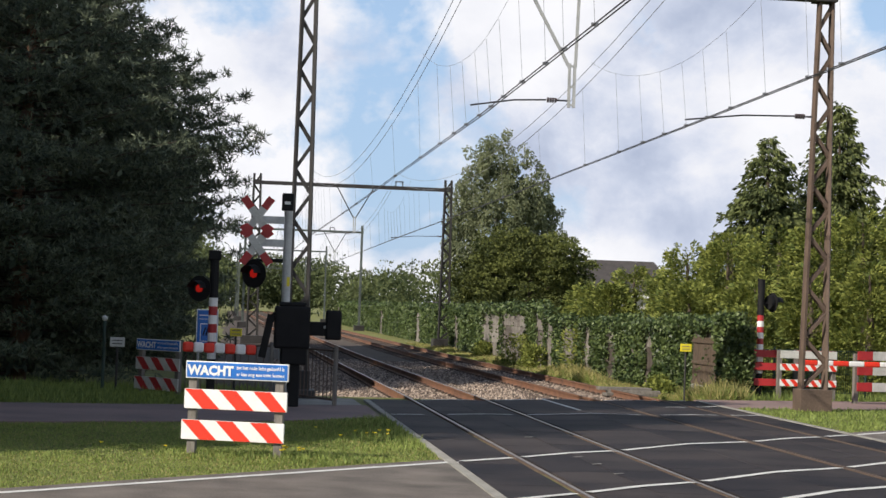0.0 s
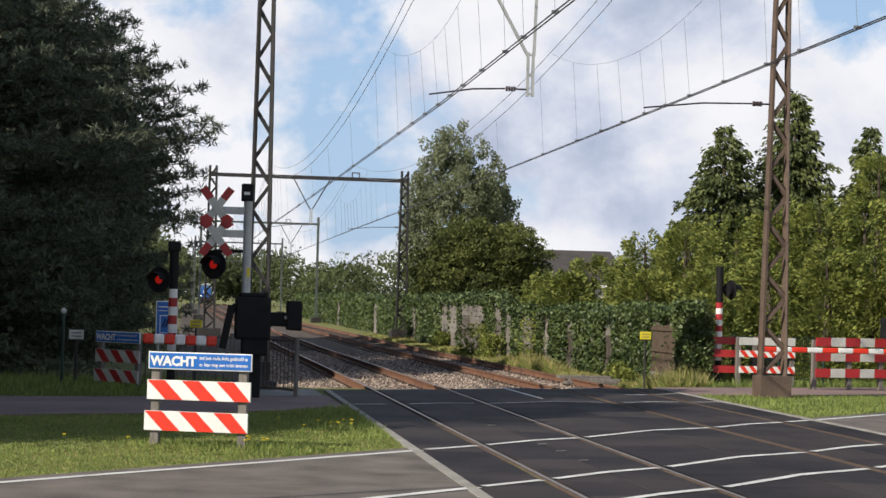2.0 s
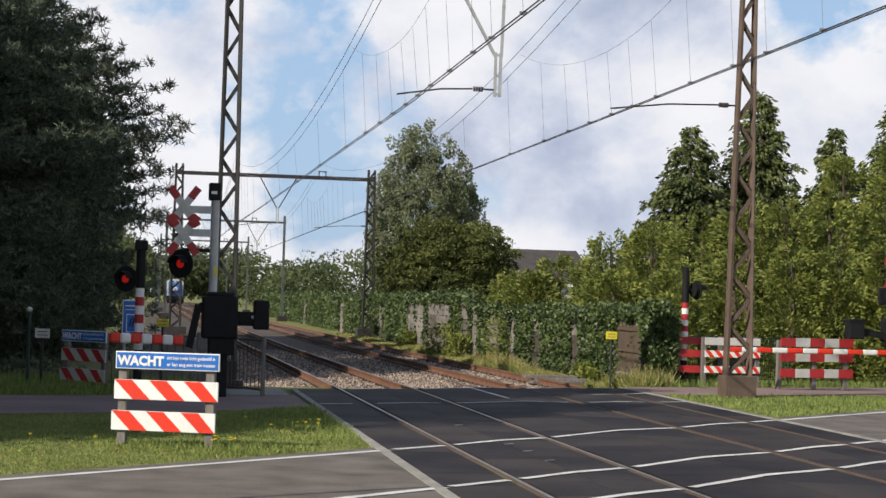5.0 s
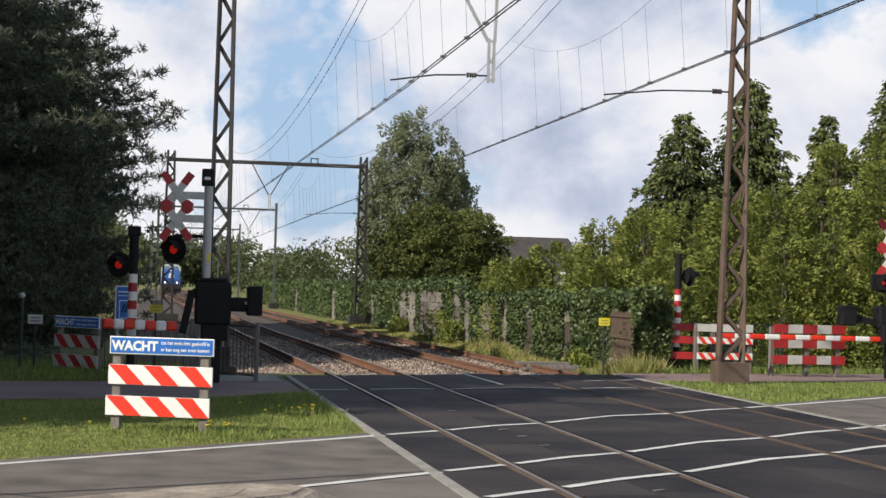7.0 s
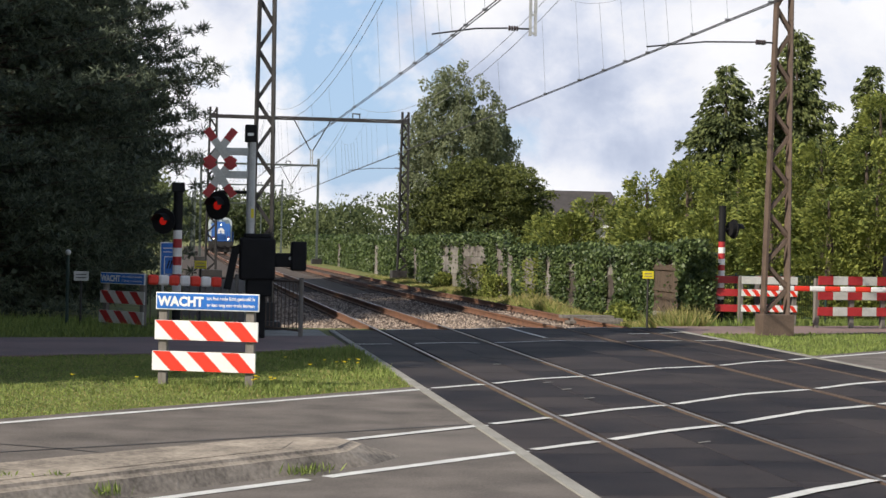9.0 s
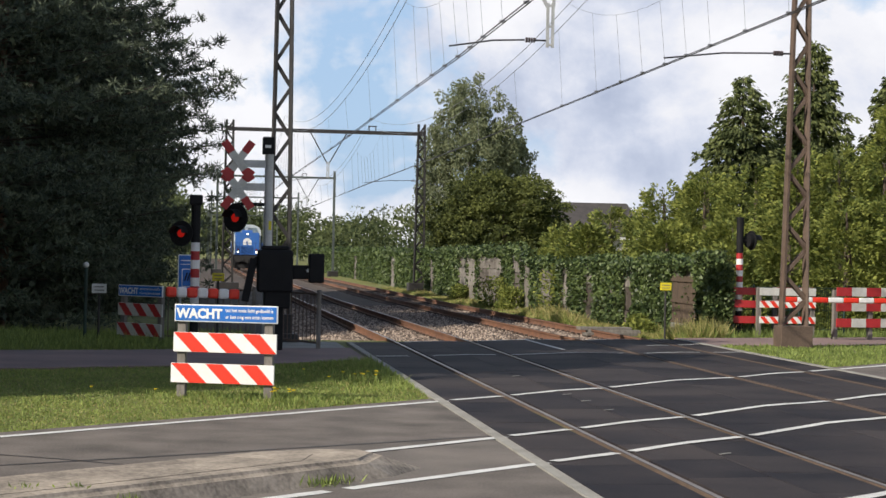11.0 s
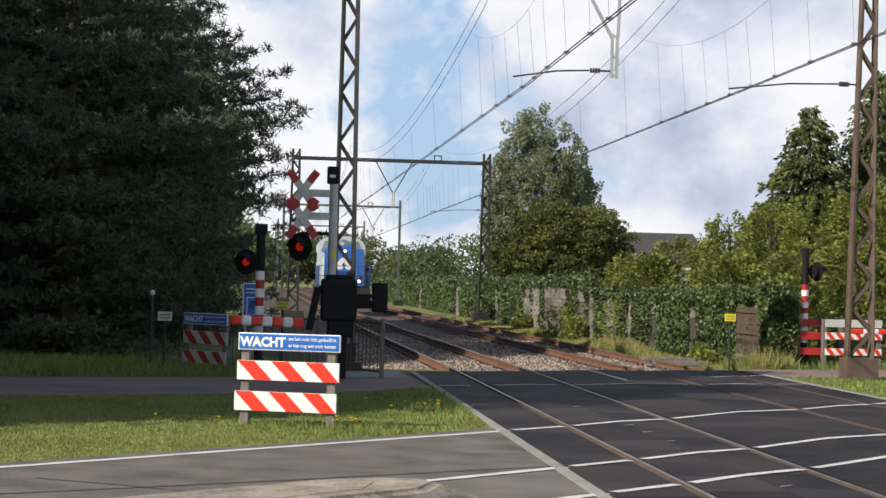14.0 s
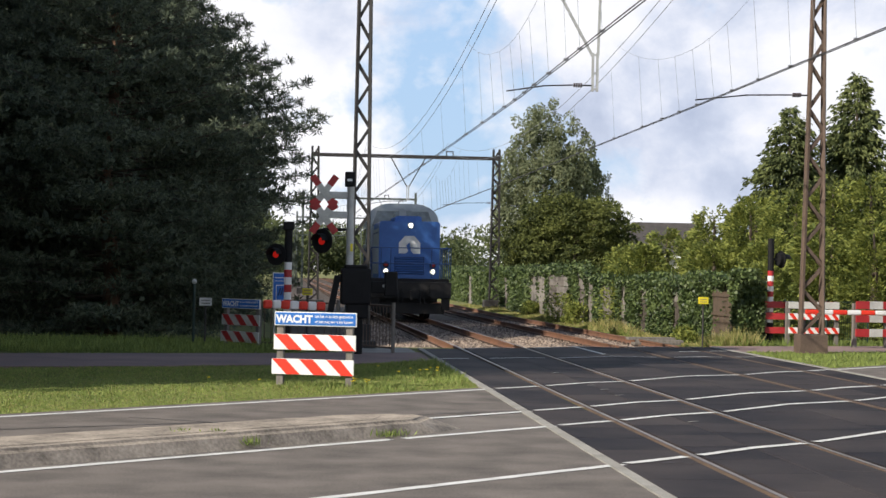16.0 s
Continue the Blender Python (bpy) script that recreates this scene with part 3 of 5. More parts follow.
def portal_beam(y, xa, xb, z, t, heavy, material, hang):
    p = thing("portal_beam", pose((xa + xb) / 2, y, z), "steel portal beam spanning both tracks with hanging brackets", "portal beam", "portal beams")
    w = xb - xa
    bm = B()
    bx(bm, (0, 0, 0), (w, t, t))
    part("beam", bm, material, p)
    for s in (-1, 1):
        bm = B()
        bx(bm, (s * w / 2, 0, 0.02), (0.42 if heavy else 0.25, t * 1.5, t * 1.3))
        part("clamp", bm, material, p)
    if hang:
        c = hang - (xa + xb) / 2
        bm = B()
        bar(bm, (c - 1.0, 0, 0), (c - 0.06, 0, -1.62 - 0.05), 0.055, 0.055)
        part("slanted_strut", bm, M_GALV if heavy else M_STEEL_DARK, p)
        bm = B()
        bar(bm, (c + 0.10 if heavy else c + 1.0, 0, 0), (c + 0.06, 0, -1.67), 0.055, 0.055)
        part("upright_strut", bm, M_GALV if heavy else M_STEEL_DARK, p)
        for q in (-0.05, 0.05):
            bm = B()
            bar(bm, (c + q, 0, -1.6), (c + q, 0, -2.45), 0.05, 0.06)
            part("drop_post", bm, M_GALV, p)
        for q in (-1.65, -2.05, -2.4):
            bm = B()
            bx(bm, (c, 0, q), (0.14, 0.05, 0.04))
            part("tie_plate", bm, M_GALV, p)
    bm = B()
    for q in (-0.6, 0.6):
        bx(bm, (w * 0.24 + q * 0.3, 0, t * 0.5 + 0.12), (0.05, 0.05, 0.24))
    bx(bm, (w * 0.24, 0, t * 0.5 + 0.24), (0.45, 0.1, 0.05))
    part("insulator_frame", bm, M_STEEL_DARK, p)


portal_beam(Y1, -2.05, 7.98, 8.12, 0.26, True, M_STEEL_DARK, 3.0)
portal_beam(Y2, -1.42, 8.70, 7.98, 0.19, False, M_STEEL_DARK, 3.75)
portal_beam(156, -0.75, 9.35, 8.0, 0.17, False, M_STEEL_GREEN, 7.0)
for y, xa, xb in ((216, -0.2, 10.15), (276, 0.5, 10.9), (336, 1.2, 11.5)):
    portal_beam(y, xa, xb, 7.9, 0.17, False, M_STEEL_GREEN, None)


def reg_arm(x_from, x_to, y, z):
    """A registration arm with its insulator, from its post to the contact wire."""
    p = thing("registration_arm", pose(x_from, y, z), "thin registration arm with a dark insulator", "registration arm", "registration arms")
    s = 1 if x_to > x_from else -1
    L = abs(x_to - x_from)
    bm = B()
    rod(bm, (0, 0, 0), (s * 0.22, 0, 0.0), 0.018)
    rod(bm, (s * 0.42, 0, 0.0), (s * L * 0.55, 0, -0.03), 0.016)
    rod(bm, (s * L * 0.55, 0, -0.03), (s * L, 0, -0.17), 0.016)
    part("arm", bm, M_WIRE, p)
    bm = B()
    for i in range(4):
        rod(bm, (s * (0.22 + i * 0.05), 0, 0), (s * (0.25 + i * 0.05), 0, 0), 0.05, 10)
    part("insulator", bm, M_INSUL, p)


reg_arm(2.93, 1.05, Y1, 5.80)
reg_arm(7.85, 5.25, Y1, 5.72)
reg_arm(3.7, 1.7, Y2, 5.5)
reg_arm(8.6, 5.7, Y2, 5.5)


def wires():
    sup = (-26.4, 33.67, 94.5, 156, 216, 276, 336)
    for x0, drift in ((1.33, 0.003), (5.46, 0.009)):
        w = thing("contact_wire", Matrix.Identity(4), "double overhead contact wire with messenger and droppers", "overhead wire", "overhead wires")

        def wx(y):
            if y < 33.67:
                return x0 + 0.021 * (y - 33.67)
            return x0 + (drift * (y - 33.67) if y < 94.5 else drift * 60.8 + SLOPE * (y - 94.5))

        def zc(y):
            return 5.50 + tz(y) * 0.9

        def zm(y):
            k = max(i for i in range(len(sup) - 1) if y >= sup[i])
            f = (y - sup[k]) / (sup[k + 1] - sup[k])
            return 6.66 + 1.90 * (2 * f - 1) ** 2 + tz(y)

        def zs(y, c):
            return 6.74 + 0.0146 * (y - c - 0.6) ** 2

        ys = [a + (b - a) * k / 16 for a, b in zip(sup, sup[1:]) for k in range(16)]
        for o in (-0.03, 0.03):
            bm = B()
            tube(bm, [(wx(y) + o, y, zc(y)) for y in ys[::4]], 0.0105)
            part("contact_conductor", bm, M_WIRE, w)
        bm = B()
        tube(bm, [(wx(y) - 0.1, y, zm(y)) for y in ys], 0.008)
        part("messenger", bm, M_WIRE_LIGHT, w)
        bm = B()
        tube(bm, [(wx(y) - 0.08, y, zm(y) + 0.40) for y in ys], 0.008)
        part("feeder", bm, M_WIRE_LIGHT, w)
        for c in sup[1:4]:
            bm = B()
            tube(bm, [(wx(y) - 0.15, y, zs(y, c)) for y in np.linspace(c - 8.4, c + 9.6, 19)], 0.0035)
            part("stitch_wire", bm, M_WIRE_LIGHT, w)
        seats = []
        for k in range(0, 4):
            c = sup[k]
            seats += [(c + d, c) for d in (-7.0, -4.7, -2.55, -0.9, 0.7, 2.5, 4.4, 6.8)] if k else []
            seats += [(c + d, None) for d in (10.7, 17.0, 24.1, 31, 38, 45, 49.2, 51.5)]
        for y, c in seats:
            bm = B()
            z1 = zs(y, c) if c else zm(y)
            rod(bm, (wx(y), y, zc(y)), (wx(y) - 0.13, y, z1), 0.0035 if y < 90 else 0.006, 4)
            bx(bm, (wx(y), y, zc(y) + 0.015), (0.09, 0.05, 0.045))
            part("dropper", bm, M_WIRE_LIGHT, w)


wires()


# A thin dark strip along pts, just above the asphalt.
def thin_strip(name, pts, w):
    bm = B()
    prev = None
    for x, y in pts:
        vs = (bm.verts.new((x, y - w / 2, 0.003)), bm.verts.new((x, y + w / 2, 0.003)))
        if prev:
            bm.faces.new((prev[0], vs[0], vs[1], prev[1]))
        prev = vs
    solid(name, bm, M_STEEL_DARK, "thin dark line on the asphalt", "tar seam", "tar seams", "structure")


thin_strip("dark_road_line", [(-7.5, 13.1), (-5.12, 14.31), (-3.82, 15.0), (-2.33, 15.84), (-1.0, 16.6)], 0.05)
thin_strip("dark_road_line", [(-5.6, 15.1), (-4.89, 14.69), (-4.2, 14.2)], 0.04)


def deck_mark(x, y):
    bm = B()
    bx(bm, (x, y, 0.014 + hump(x, y)), (0.16, 0.028, 0.004), rz=0.7)
    solid("deck_mark", bm, M_CONCRETE, "small worn white paint dash on the deck", "paint mark", "paint dashes", "structure")


for x, y in ((0.76, 19.22), (0.77, 20.38), (0.75, 21.33), (0.71, 24.46), (0.76, 15.00)):
    deck_mark(x, y)


# ---- paths, island ----
def slab(name, pts, z0, z1, material, label, category, kind="structure"):
    bm = B()
    prism(bm, pts, z0, z1)
    return solid(name, bm, material, label, category, kind=kind)


slab("cycle_path", [(-30, 18.5), (-14, 23.0), (-6.1, 25.45), (-2.9, 26.8), (-0.95, 27.9), (-0.92, 31.6), (-5.0, 30.1), (-6.5, 29.75), (-14, 27.6), (-30, 23)], -0.2, 0.0, M_RED_PATH, "reddish asphalt cycle path in tree shade", "path")
slab("cycle_path", [(6.5, 33.9), (6.45, 36.8), (14, 39.2), (26, 42.5), (27, 39.8), (15, 36.4), (9.0, 34.6)], -0.2, 0.0, M_RED_PATH, "pinkish asphalt cycle path behind the pole", "path")


slab("pavement", [(-3.4, 30.9), (-0.99, 31.5), (-0.99, 33.7), (-3.2, 33.5)], -0.2, -0.006, M_CONCRETE, "worn grey paving between the path and the track", "pavement")


def make_island():
    isl = thing("traffic_island", Matrix.Identity(4), "worn concrete traffic island with sloping kerbs and weeds", "traffic island")
    lo = [(-40, 3.0), (-8, 3.05), (-5.9, 3.08), (-5.35, 3.25), (-4.95, 3.6), (-5.1, 3.95), (-5.7, 4.17), (-8, 4.19), (-40, 4.19)]
    bm = B()
    lv = [bm.verts.new((*rp(s, n), -0.01)) for s, n in lo]
    hi = [(-40, 3.08), (-8, 3.13), (-6.2, 3.17), (-5.7, 3.34), (-5.45, 3.6), (-5.55, 3.86), (-5.95, 4.07), (-8, 4.09), (-40, 4.09)]
    hv = [bm.verts.new((*rp(s, n), 0.145)) for s, n in hi]
    k = len(lo)
    for i in range(k - 1):
        bm.faces.new((lv[i], lv[i + 1], hv[i + 1], hv[i]))
    bm.faces.new(hv)
    bmesh.ops.recalc_face_normals(bm, faces=bm.faces[:])
    bmesh.ops.bevel(bm, geom=[e for e in bm.edges if all(v in hv for v in e.verts)], offset=0.045, segments=3, affect="EDGES")
    part("kerb", bm, M_KERB, isl, "weathered concrete kerb")
    bm = B()
    top = [(-40, 3.22), (-8, 3.27), (-6.3, 3.30), (-6.0, 3.6), (-6.4, 3.87), (-8, 3.89), (-40, 3.89)]
    prism(bm, [rp(s, n) for s, n in top], 0.08, 0.149)
    part("paving", bm, M_KERB, isl, "rough weathered paving on the island")


make_island()


# ---- signs and barriers ----
def text_mesh(body, size, material, name, parent, m, depth=0.0, bold=0.012):
    cu = bpy.data.curves.new("letters", "FONT")
    cu.body, cu.size, cu.extrude, cu.offset = body, size, depth, bold * size
    cu.resolution_u = 2
    tmp = bpy.data.objects.new("letters", cu)
    scene.collection.objects.link(tmp)
    dg = bpy.context.evaluated_depsgraph_get()
    me = bpy.data.meshes.new_from_object(tmp.evaluated_get(dg))
    bpy.data.objects.remove(tmp)
    bpy.data.curves.remove(cu)
    me.materials.clear()
    me.materials.append(material)
    xs = [v.co.x for v in me.vertices]
    ob = new(name, me)
    ob.parent = parent
    ob.matrix_basis = m
    return ob, max(xs)


def stripes(parent, w, h, cx, cz, y, n, slant, red, white, name="plank"):
    """A plank with slanting red bars let into its face; it faces -y."""
    bm = B()
    bx(bm, (cx, y, cz), (w, 0.03, h), bevel=0.004)
    pl = part(name, bm, white, parent)
    step = w / n
    for i in range(n):
        x0 = cx - w / 2 + i * step + 0.004
        d = slant
        pts = [(x0, h / 2), (x0 + step * 0.5, h / 2), (x0 + step * 0.5 + d, -h / 2), (x0 + d, -h / 2)]
        lim = cx + w / 2 - 0.003
        bm = B()
        vs = [bm.verts.new((min(px, lim), y - 0.0185, cz + pz * 0.98)) for px, pz in pts]
        f = bm.faces.new(vs)
        bmesh.ops.recalc_face_normals(bm, faces=[f])
        part("red_stripe", bm, red, pl)
    return pl


def wait_sign(m, red, white, label):
    t = thing("warning_board", m, label, "warning sign", "warning boards at the crossing")
    W = 1.23
    for s in (-1, 1):
        bm = B()
        bx(bm, (s * 0.52, 0.05, 0.52), (0.10, 0.08, 1.10), bevel=0.006)
        part("post", bm, M_TIMBER, t, "weathered grey timber post")
    b = B()
    bx(b, (0.02, -0.015, 0.98), (W, 0.03, 0.20), bevel=0.006)
    board = part("sign_board", b, M_WHITE, t, "blue sign with white lettering and rim")
    b = B()
    bx(b, (0.02, -0.018, 0.98), (W - 0.025, 0.032, 0.176), bevel=0.004)
    part("blue_field", b, M_BLUE, board)
    up = pose(0, 0, 0, 90, 0, 0)
    for body, size, bold, wide, x, z, nm in (("WACHT", 0.150, 0.045, 0.545, -W / 2 + 0.05, 0.927, "large_letters"),
                                             ("tot het rode licht gedoofd is", 0.058, 0.02, 0.57, -W / 2 + 0.63, 1.002, "small_letters"), ("er kan nog een trein komen", 0.058, 0.02, 0.57, -W / 2 + 0.63, 0.927, "small_letters")):
        ob, w = text_mesh(body, size, M_WHITE, nm, board, Matrix.Identity(4), bold=bold)
        ob.matrix_basis = pose(x, -0.037, z, 90, 0, 0) @ Matrix.Diagonal((wide / w, 1, 1, 1))
    stripes(t, W, 0.225, 0.01, 0.645, -0.01, 3, 0.22, red, white)
    stripes(t, W, 0.225, -0.015, 0.29, -0.01, 3, 0.22, red, white)
    return t


wait_sign(pose(-3.40, 20.75, -0.02, 0, 0, -19), M_RED, M_WHITE, "blue and red-striped waiting board on grey timber posts")
# this board's tree shade is put into its duller red and white
wait_sign(pose(-4.60, 32.5, -0.06, 0, 0, -50), M_RED_DARK, M_DULL_WHITE, "shaded blue and red-striped waiting board beside the path")


def lamp_head(parent, c, facing, r=0.22):
    """A round black lamp head with a backing shield, visor and red glass, facing a way in the plane."""
    d = Vector(facing).normalized()
    c = Vector(c)
    bm = B()
    rod(bm, c - d * 0.10, c + d * 0.0, r * 0.75, 16)
    rod(bm, c - d * 0.005, c + d * 0.015, r, 20)
    h = part("lamp_head", bm, M_BLACK, parent, "black round lamp head")
    bm = B()
    side = d.cross(Vector((0, 0, 1)))
    rows = []
    for i in range(13):
        a = math.pi * (0.02 + 0.96 * i / 12)
        o = side * math.cos(a) * r * 0.62 + Vector((0, 0, 1)) * math.sin(a) * r * 0.62
        rows.append((bm.verts.new(c + o + d * 0.015), bm.verts.new(c + o * 0.92 + d * 0.22)))
    for p, q in zip(rows, rows[1:]):
        bm.faces.new((p[0], q[0], q[1], p[1]))
    v = part("visor", bm, M_BLACK, h)
    bm = B()
    rod(bm, c + d * 0.012, c + d * 0.03, r * 0.30, 16)
    part("red_glass", bm, M_REDLAMP, h, "glowing red lamp glass")
    return h


def banded_mast(m, z_band0, z_band1, n, top, label, facing, lamp_side):
    t = thing("crossing_light", m, label, "warning light", "banded crossing lights")
    bm = B()
    rod(bm, (0, 0, 0), (0, 0, z_band0), 0.075, 14)
    part("mast_foot", bm, M_BLACK, t)
    h = (z_band1 - z_band0) / n
    for i in range(n):
        bm = B()
        rod(bm, (0, 0, z_band0 + i * h), (0, 0, z_band0 + (i + 1) * h), 0.077, 14)
        part("white_band" if i % 2 == 0 else "red_band", bm, M_WHITE if i % 2 == 0 else M_RED_DARK, t)
    bm = B()
    rod(bm, (0, 0, z_band1), (0, 0, top), 0.08, 14)
    rod(bm, (0, 0, top - 0.02), (0, 0, top + 0.02), 0.085, 14)
    part("black_shaft", bm, M_BLACK, t)
    bm = B()
    bx(bm, (lamp_side[0] * 0.5, lamp_side[1] * 0.5, top - 0.5), (abs(lamp_side[0]) + 0.05, 0.05, 0.05))
    part("bracket", bm, M_BLACK, t)
    lamp_head(t, (lamp_side[0], lamp_side[1], top - 0.5), facing)
    return t


west = banded_mast(pose(-3.66, 31.0, 0), 0.75, 1.80, 7, 2.45, "red and white banded crossing light with bell", (-0.5, -0.87, 0), (-0.24, -0.05))
bm = B()
bx(bm, (0, 0, 2.53), (0.22, 0.2, 0.17), bevel=0.02)
part("bell_housing", bm, M_BLACK, west, "black bell housing on top")
banded_mast(pose(8.55, 39.0, 0), 0.53, 1.83, 10, 2.62, "red and white banded crossing light by the ivy wall", (1, 0.25, 0), (0.26, 0.0))


def saltire(parent, c, z, s, red, white, facing_back=False):
    """A double saint andrew's cross of four arms on two brackets, facing -y."""
    for k, zz in enumerate((z + 0.27 * s, z - 0.27 * s)):
        for sg in (-1, 1):
            ang = sg * 54
            rot = Matrix.Rotation(radians(ang), 4, "Y")
            L = 0.92 * s
            bm = B()
            bx(bm, (c[0], c[1] - 0.012 * (sg + 1), zz), (L, 0.02, 0.15 * s), rot=rot, bevel=0.004)
            arm = part("cross_arm", bm, white, parent, "white cross arm with red ends")
            for e in (-1, 1):
                bm = B()
                off = rot @ Vector((e * L * 0.365, 0, 0))
                bx(bm, (c[0] + off.x, c[1] - 0.012 * (sg + 1) - 0.003, zz + off.z), (L * 0.27, 0.024, 0.152 * s), rot=rot, bevel=0.003)
                part("red_tip", bm, red, arm)


def signal_mast():
    """The grey mast with saltires, lamp, drive cabinet, counterweight and boom, west of the line."""
    t = thing("barrier_mast", pose(-2.42, 31.2, 0), "grey crossing mast with red-white double cross and red lamp", "crossing mast")
    bm = B()
    rod(bm, (0, 0, 0), (0, 0, 3.35), 0.075, 16)
    part("mast", bm, M_GALV, t, "galvanised grey tube")
    bm = B()
    bx(bm, (-0.02, 0, 3.5), (0.20, 0.24, 0.30), bevel=0.02)
    part("camera_box", bm, M_BLACK, t, "black box on top")
    bm = B()
    bx(bm, (-0.03, -0.122, 3.48), (0.10, 0.01, 0.05))
    part("box_label", bm, M_WHITE, t)
    bm = B()
    bx(bm, (0.03, -0.078, 2.12), (0.05, 0.01, 0.16))
    part("yellow_label", bm, M_YELLOW, t)
    for z in (3.18, 2.78):
        bm = B()
        bx(bm, (-0.27, -0.03, z), (0.42, 0.04, 0.13), bevel=0.008)
        part("cross_bracket", bm, M_GALV, t)
    saltire(t, (-0.54, -0.09), 2.98, 0.89, M_RED_DARK, M_DULL_WHITE)
    bm = B()
    rod(bm, (0, 0, 2.48), (-0.55, 0, 2.48), 0.03)
    part("lamp_arm", bm, M_BLACK, t)
    lamp_head(t, (-0.56, -0.06, 2.24), (-0.6, -0.8, 0), 0.25)
    return t


signal_mast()


def drive_unit():
    t = thing("barrier_drive", pose(-2.32, 30.6, 0), "black barrier drive cabinet with counterweight arms", "barrier drive")
    bm = B()
    bx(bm, (0, 0, 1.34), (0.60, 0.42, 0.72), bevel=0.04)
    part("cabinet", bm, M_BLACK, t, "matt black drive cabinet")
    bm = B()
    bx(bm, (0, 0, 1.73), (0.46, 0.36, 0.08), bevel=0.03)
    part("lid", bm, M_BLACK, t)
    bm = B()
    bx(bm, (0.04, 0, 0.86), (0.44, 0.36, 0.3), bevel=0.03)
    part("lower_housing", bm, M_BLACK, t)
    bm = B()
    bx(bm, (0.05, 0, 0.36), (0.20, 0.20, 0.72), bevel=0.02)
    part("pedestal", bm, M_BLACK, t)
    bm = B()
    bx(bm, (0.46, -0.02, 1.33), (0.36, 0.10, 0.24), bevel=0.02)
    part("weight_arm", bm, M_BLACK, t)
    bm = B()
    bx(bm, (0.70, -0.02, 1.40), (0.26, 0.32, 0.50), bevel=0.03)
    part("counterweight", bm, M_BLACK, t, "black counterweight block")
    bm = B()
    rod(bm, (0.56, -0.075, 1.36), (0.56, -0.085, 1.36), 0.03, 10)
    part("bolt", bm, M_GALV, t)
    bm = B()
    bar(bm, (-0.36, -0.05, 1.55), (-0.50, -0.05, 0.82), 0.18, 0.12)
    part("boom_yoke", bm, M_BLACK, t)
    bm = B()
    bar(bm, (-0.28, -0.05, 1.55), (-0.40, -0.05, 1.42), 0.14, 0.12)
    part("yoke_head", bm, M_BLACK, t)
    return t


drive_unit()


def boom(m, L, r, n, label, r2=None, half=None):
    """A red and white barrier boom along local +x."""
    t = thing("barrier_boom", m, label, "barrier boom", "barrier booms")
    for i in range(n):
        a, b = L * i / n, L * (i + 1) / n
        bm = B()
        bx(bm, ((a + b) / 2, 0, 0), (b - a, r * 1.2, r * 2), bevel=r * 0.45)
        part("red_band" if i % 2 == 0 else "white_band", bm, M_RED if i % 2 == 0 else M_WHITE, t)
    return t


boom(pose(-4.14, 30.2, 0.97, 0, 1.5, 12), 1.25, 0.085, 7, "short red and white barrier boom lowered over the cycle path")


def info_board(m):
    t = thing("information_board", m, "blue information board with white rim beside the path", "information board")
    for x in (-0.15, 0.15):
        bm = B()
        rod(bm, (x, 0.03, 0), (x, 0.03, 1.6), 0.025)
        part("post", bm, M_GALV, t)
    bm = B()
    bx(bm, (0, 0, 1.30), (0.40, 0.03, 0.66), bevel=0.01)
    b = part("panel", bm, M_WHITE, t)
    bm = B()
    bx(bm, (0, -0.004, 1.30), (0.37, 0.03, 0.63), bevel=0.01)
    part("blue_field", bm, M_BLUE, b)
    for z, h in ((1.52, 0.02), (1.45, 0.012)):
        bm = B()
        bx(bm, (0, -0.008, z), (0.3, 0.03, h))
        part("text_bar", bm, M_WHITE, b)
    bm = B()
    bx(bm, (0, -0.008, 1.2), (0.26, 0.03, 0.34), bevel=0.01)
    w = part("white_frame", bm, M_WHITE, b)
    bm = B()
    bx(bm, (0, -0.012, 1.2), (0.23, 0.03, 0.31), bevel=0.01)
    part("inner_field", bm, M_BLUE, b)
    bm = B()
    for q in (-0.05, 0.0, 0.05):
        bx(bm, (q, -0.016, 1.22), (0.025, 0.03, 0.16), rot=Matrix.Rotation(0.3, 4, "Y"))
    part("black_symbol", bm, M_BLACK, b)


info_board(pose(-3.75, 33.6, -0.05))


def post_plate(m, z, w, h, material, label, post_mat):
    t = thing("marker_sign", m, label, "marker sign", "small marker signs")
    bm = B()
    rod(bm, (0, 0.02, 0), (0, 0.02, z + h / 2), 0.022)
    part("post", bm, post_mat, t)
    bm = B()
    bx(bm, (0, 0, z), (w, 0.02, h), bevel=0.006)
    part("plate", bm, material, t)
    bm = B()
    for q in (-0.03, 0.03):
        bx(bm, (0, -0.005, z + q), (w * 0.7, 0.018, 0.014))
    part("text_bar", bm, M_TIMBER if material is M_YELLOW else M_STEEL_DARK, t)


post_plate(pose(-3.24, 32.0, 0), 1.20, 0.21, 0.14, M_YELLOW, "small yellow plate on a thin dark post", M_STEEL_DARK)
post_plate(pose(6.66, 38.3, -0.1), 1.16, 0.25, 0.17, M_YELLOW, "small yellow plate on a post at the ivy wall", M_STEEL_DARK)
post_plate(pose(-5.35, 33.0, 0), 0.94, 0.26, 0.17, M_DULL_WHITE, "small grey plate on a post under the pines", M_STEEL_DARK)


